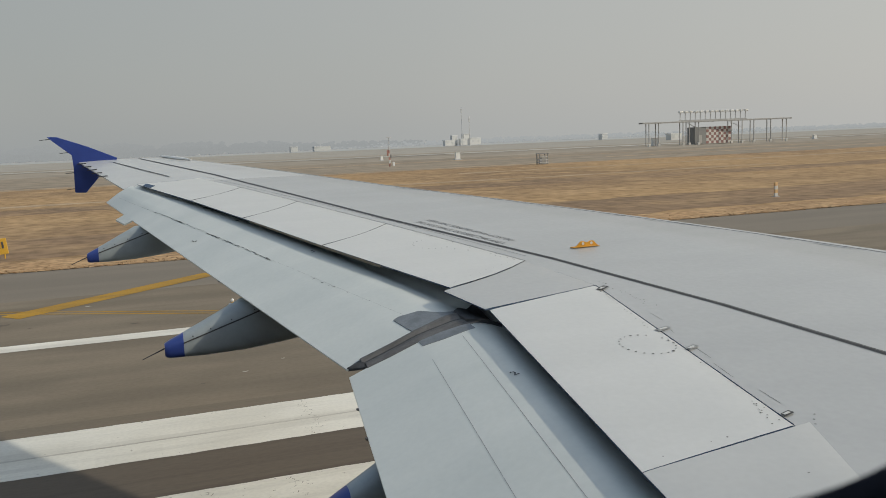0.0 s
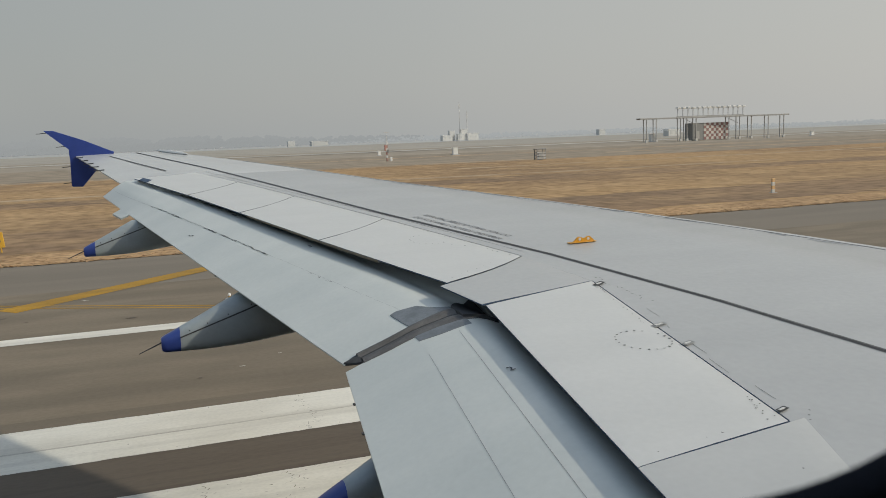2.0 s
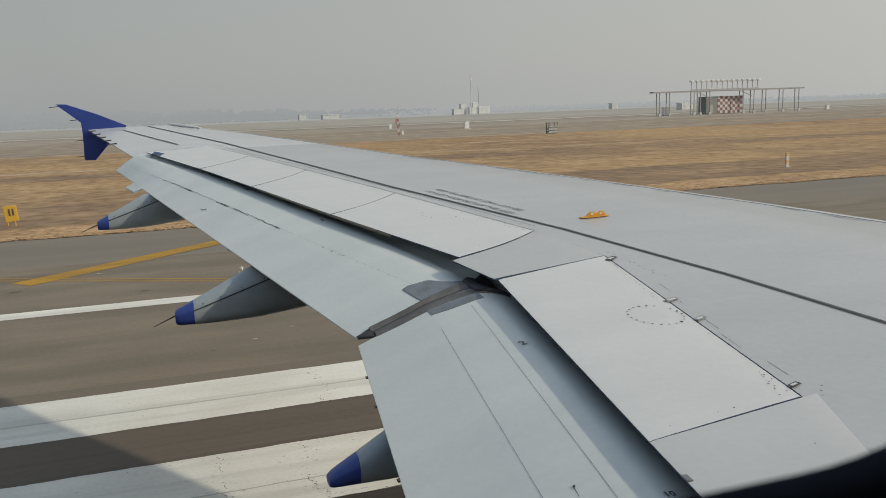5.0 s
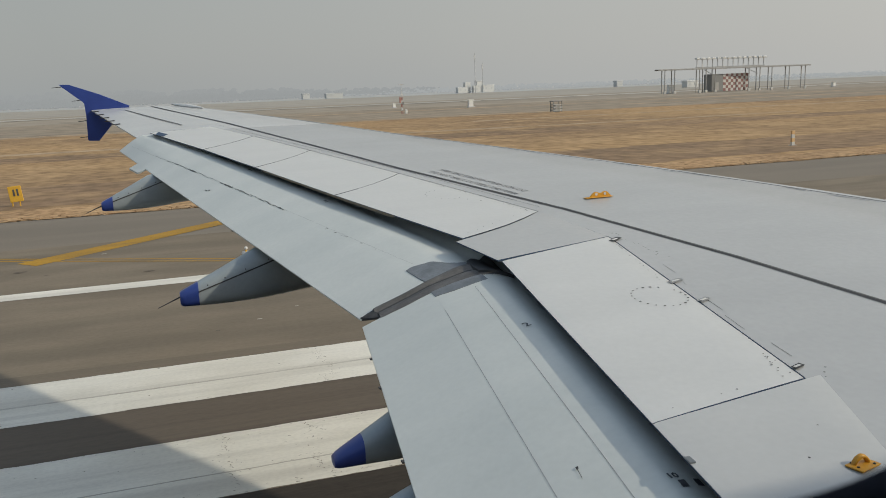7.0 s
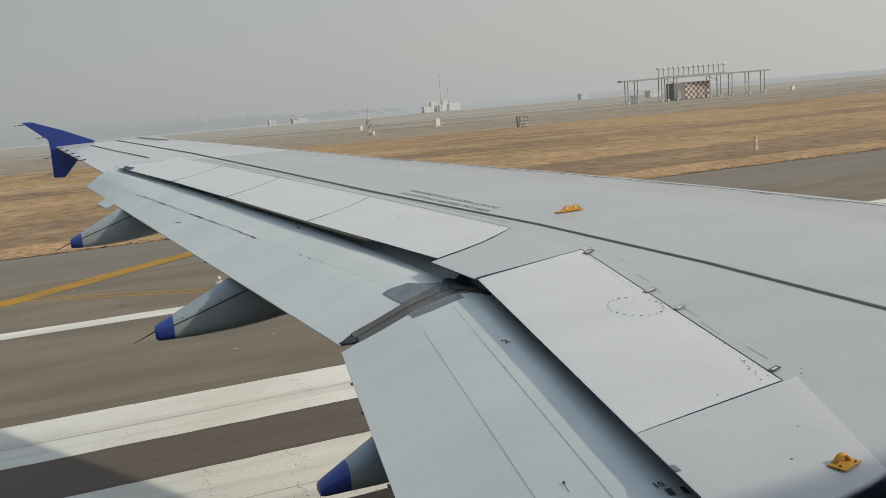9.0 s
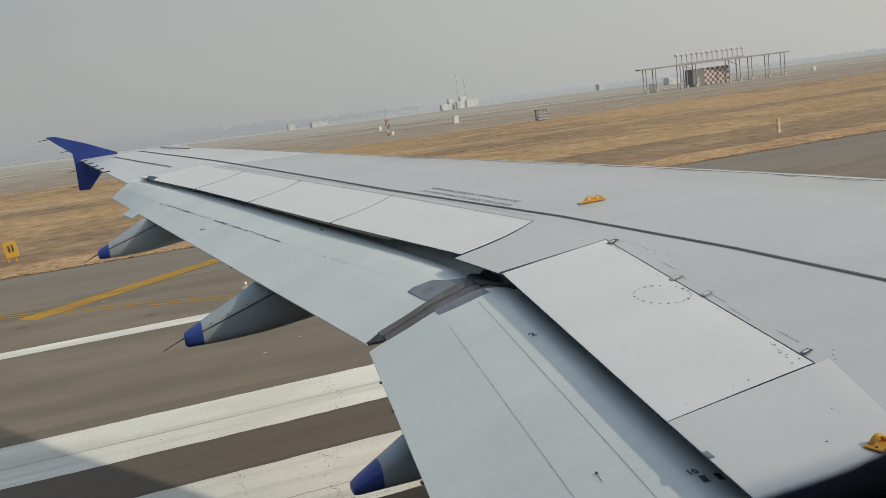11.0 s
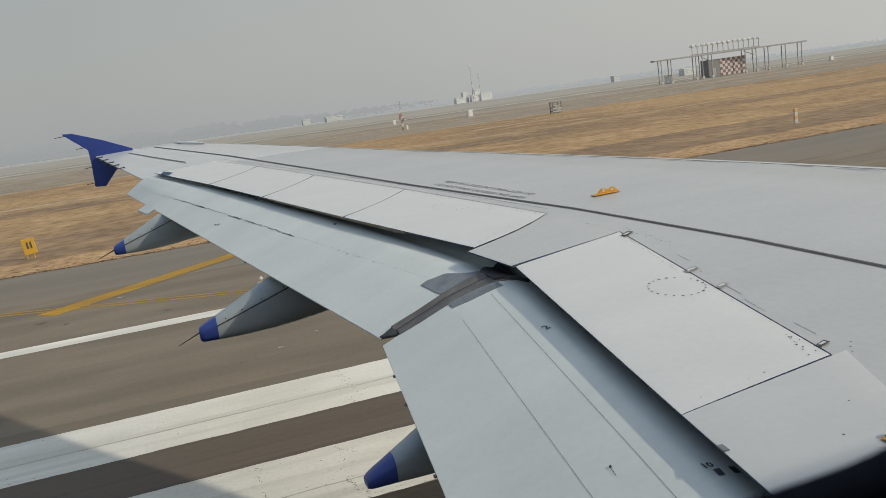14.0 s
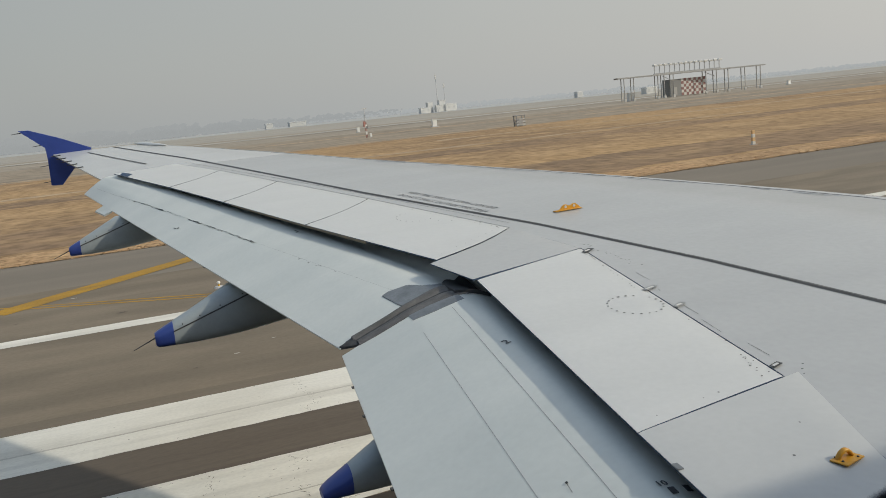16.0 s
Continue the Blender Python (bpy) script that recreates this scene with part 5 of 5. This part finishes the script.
def far_building(x, y, w, d, h, roof, label, paint=None):
    root = tagged(new("far_building"), label, "building")
    bm = bmesh.new()
    add_box(bm, (x, y, h / 2 - 0.2), (w, d, h), None, 0.1)
    wall = part("wall", bm, paint or HAZY_WALL, root)
    bm = bmesh.new()
    if roof == "dome":
        bmesh.ops.create_uvsphere(bm, u_segments=16, v_segments=8, radius=w * 0.5, matrix=Matrix.Translation((x, y, h - 0.3)))
    else:
        add_box(bm, (x, y, h + 0.2), (w * 1.06, d * 1.06, 0.6), None, 0.1)
    part("roof", bm, paint or HAZY_WALL, root)
    for i in range(max(2, int(w / 4))):
        bm = bmesh.new()
        add_box(bm, (x - w / 2 + (i + 0.5) * w / max(2, int(w / 4)), y - d / 2 - 0.05, h * 0.55), (1.4, 0.1, 1.5))
        part("window", bm, HAZY_PANE, wall)


far_building(258, 700, 9, 6, 4.2, "flat", "low white distant airfield building")
far_building(265, 706, 5, 5, 8.2, "flat", "white distant airfield building with a flat roof")
far_building(270, 700, 4, 5, 5.2, "flat", "low white distant airfield building")
far_building(275.5, 704, 6, 6, 9.2, "flat", "white distant airfield building with a flat roof")
far_building(283, 702, 10, 5, 5.6, "flat", "low white distant airfield building")
far_building(150, 720, 14, 8, 3.4, "flat", "low pale distant hangar", HAZY_PANE)
far_building(128, 730, 6, 6, 4.0, "flat", "low pale distant airfield building", HAZY_PANE)
far_building(405, 690, 6, 6, 4.6, "flat", "low pale distant airfield building", HAZY_PANE)
far_building(279, 400, 7, 5, 3.0, "flat", "small grey distant shed")


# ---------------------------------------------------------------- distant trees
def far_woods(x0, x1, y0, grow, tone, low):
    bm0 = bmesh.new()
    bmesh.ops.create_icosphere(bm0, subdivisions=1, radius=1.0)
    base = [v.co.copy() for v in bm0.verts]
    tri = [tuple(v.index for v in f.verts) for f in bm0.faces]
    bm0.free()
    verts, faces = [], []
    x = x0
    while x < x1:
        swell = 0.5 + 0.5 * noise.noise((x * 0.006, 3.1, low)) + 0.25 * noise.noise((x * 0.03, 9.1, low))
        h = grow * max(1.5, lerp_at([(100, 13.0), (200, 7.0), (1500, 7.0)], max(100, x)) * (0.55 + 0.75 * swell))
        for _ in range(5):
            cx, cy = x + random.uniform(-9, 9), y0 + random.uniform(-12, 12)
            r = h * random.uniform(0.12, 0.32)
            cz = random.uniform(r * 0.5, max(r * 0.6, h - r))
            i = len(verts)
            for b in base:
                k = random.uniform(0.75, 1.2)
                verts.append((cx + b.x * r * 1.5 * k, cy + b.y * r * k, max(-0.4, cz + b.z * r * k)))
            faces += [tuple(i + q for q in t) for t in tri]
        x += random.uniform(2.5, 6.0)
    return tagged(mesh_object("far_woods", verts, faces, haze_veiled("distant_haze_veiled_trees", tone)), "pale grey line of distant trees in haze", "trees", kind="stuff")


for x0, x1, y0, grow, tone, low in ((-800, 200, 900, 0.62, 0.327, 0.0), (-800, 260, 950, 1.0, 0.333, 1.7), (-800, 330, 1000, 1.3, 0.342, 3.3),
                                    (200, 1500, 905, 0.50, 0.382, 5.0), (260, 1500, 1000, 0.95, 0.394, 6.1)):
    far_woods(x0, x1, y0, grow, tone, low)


# ---------------------------------------------------------------- small things by the runway
def yellow_sign():
    root = tagged(new("airfield_sign"), "tilted yellow airfield sign with two dark bars on short legs", "sign")
    c = Vector((-5.83, 41.5, 0.56))
    turn = Matrix.Rotation(-0.10, 3, "Y")
    bm = bmesh.new()
    add_box(bm, c, (0.54, 0.10, 0.70), turn, 0.02)
    board = part("board", bm, SIGN_YELLOW, root, "yellow sign board")
    for dx in (-0.05, 0.10):
        bm = bmesh.new()
        add_box(bm, c + turn @ Vector((dx, -0.056, 0.06)), (0.075, 0.012, 0.30), turn)
        part("dark_bar", bm, STENCIL, board, "dark bar")
    for dx in (-0.16, 0.14):
        bm = bmesh.new()
        add_rod(bm, (c.x + dx, c.y, -0.05), (c.x + dx, c.y, 0.3), 0.03, None, 8)
        part("leg", bm, SIGN_YELLOW, root)


def marker_post(x, y):
    root = tagged(new("marker_post"), "bleached orange and white banded marker post in dry grass", "marker")
    for i, m in enumerate((CHECK_WHITE, PALE_ORANGE, CHECK_WHITE, PALE_ORANGE)):
        bm = bmesh.new()
        add_box(bm, (x, y, 0.12 + 0.235 * i), (0.24, 0.14, 0.23), None, 0.02)
        part("band", bm, m, root)
    bm = bmesh.new()
    add_box(bm, (x, y, 0.02), (0.42, 0.32, 0.06), None, 0.015)
    part("base_plate", bm, POST_STEEL, root, "grey concrete base")


def edge_light(x, y):
    root = tagged(new("edge_light"), "small pale runway edge light on a short stem", "lamp")
    bm = bmesh.new()
    bmesh.ops.create_cone(bm, cap_ends=True, segments=16, radius1=0.15, radius2=0.11, depth=0.05, matrix=Matrix.Translation((x, y, 0.02)))
    part("base_plate", bm, STEEL, root)
    bm = bmesh.new()
    add_rod(bm, (x, y, 0.04), (x, y, 0.12), 0.03, None, 8)
    part("stem", bm, SIGN_YELLOW, root)
    bm = bmesh.new()
    bmesh.ops.create_uvsphere(bm, u_segments=12, v_segments=8, radius=0.05, matrix=Matrix.Translation((x, y, 0.14)))
    part("lamp_glass", bm, WHITE, root, "pale lamp glass", 60)


yellow_sign()
marker_post(38.35, 44.0)
edge_light(2.3, 24.5)
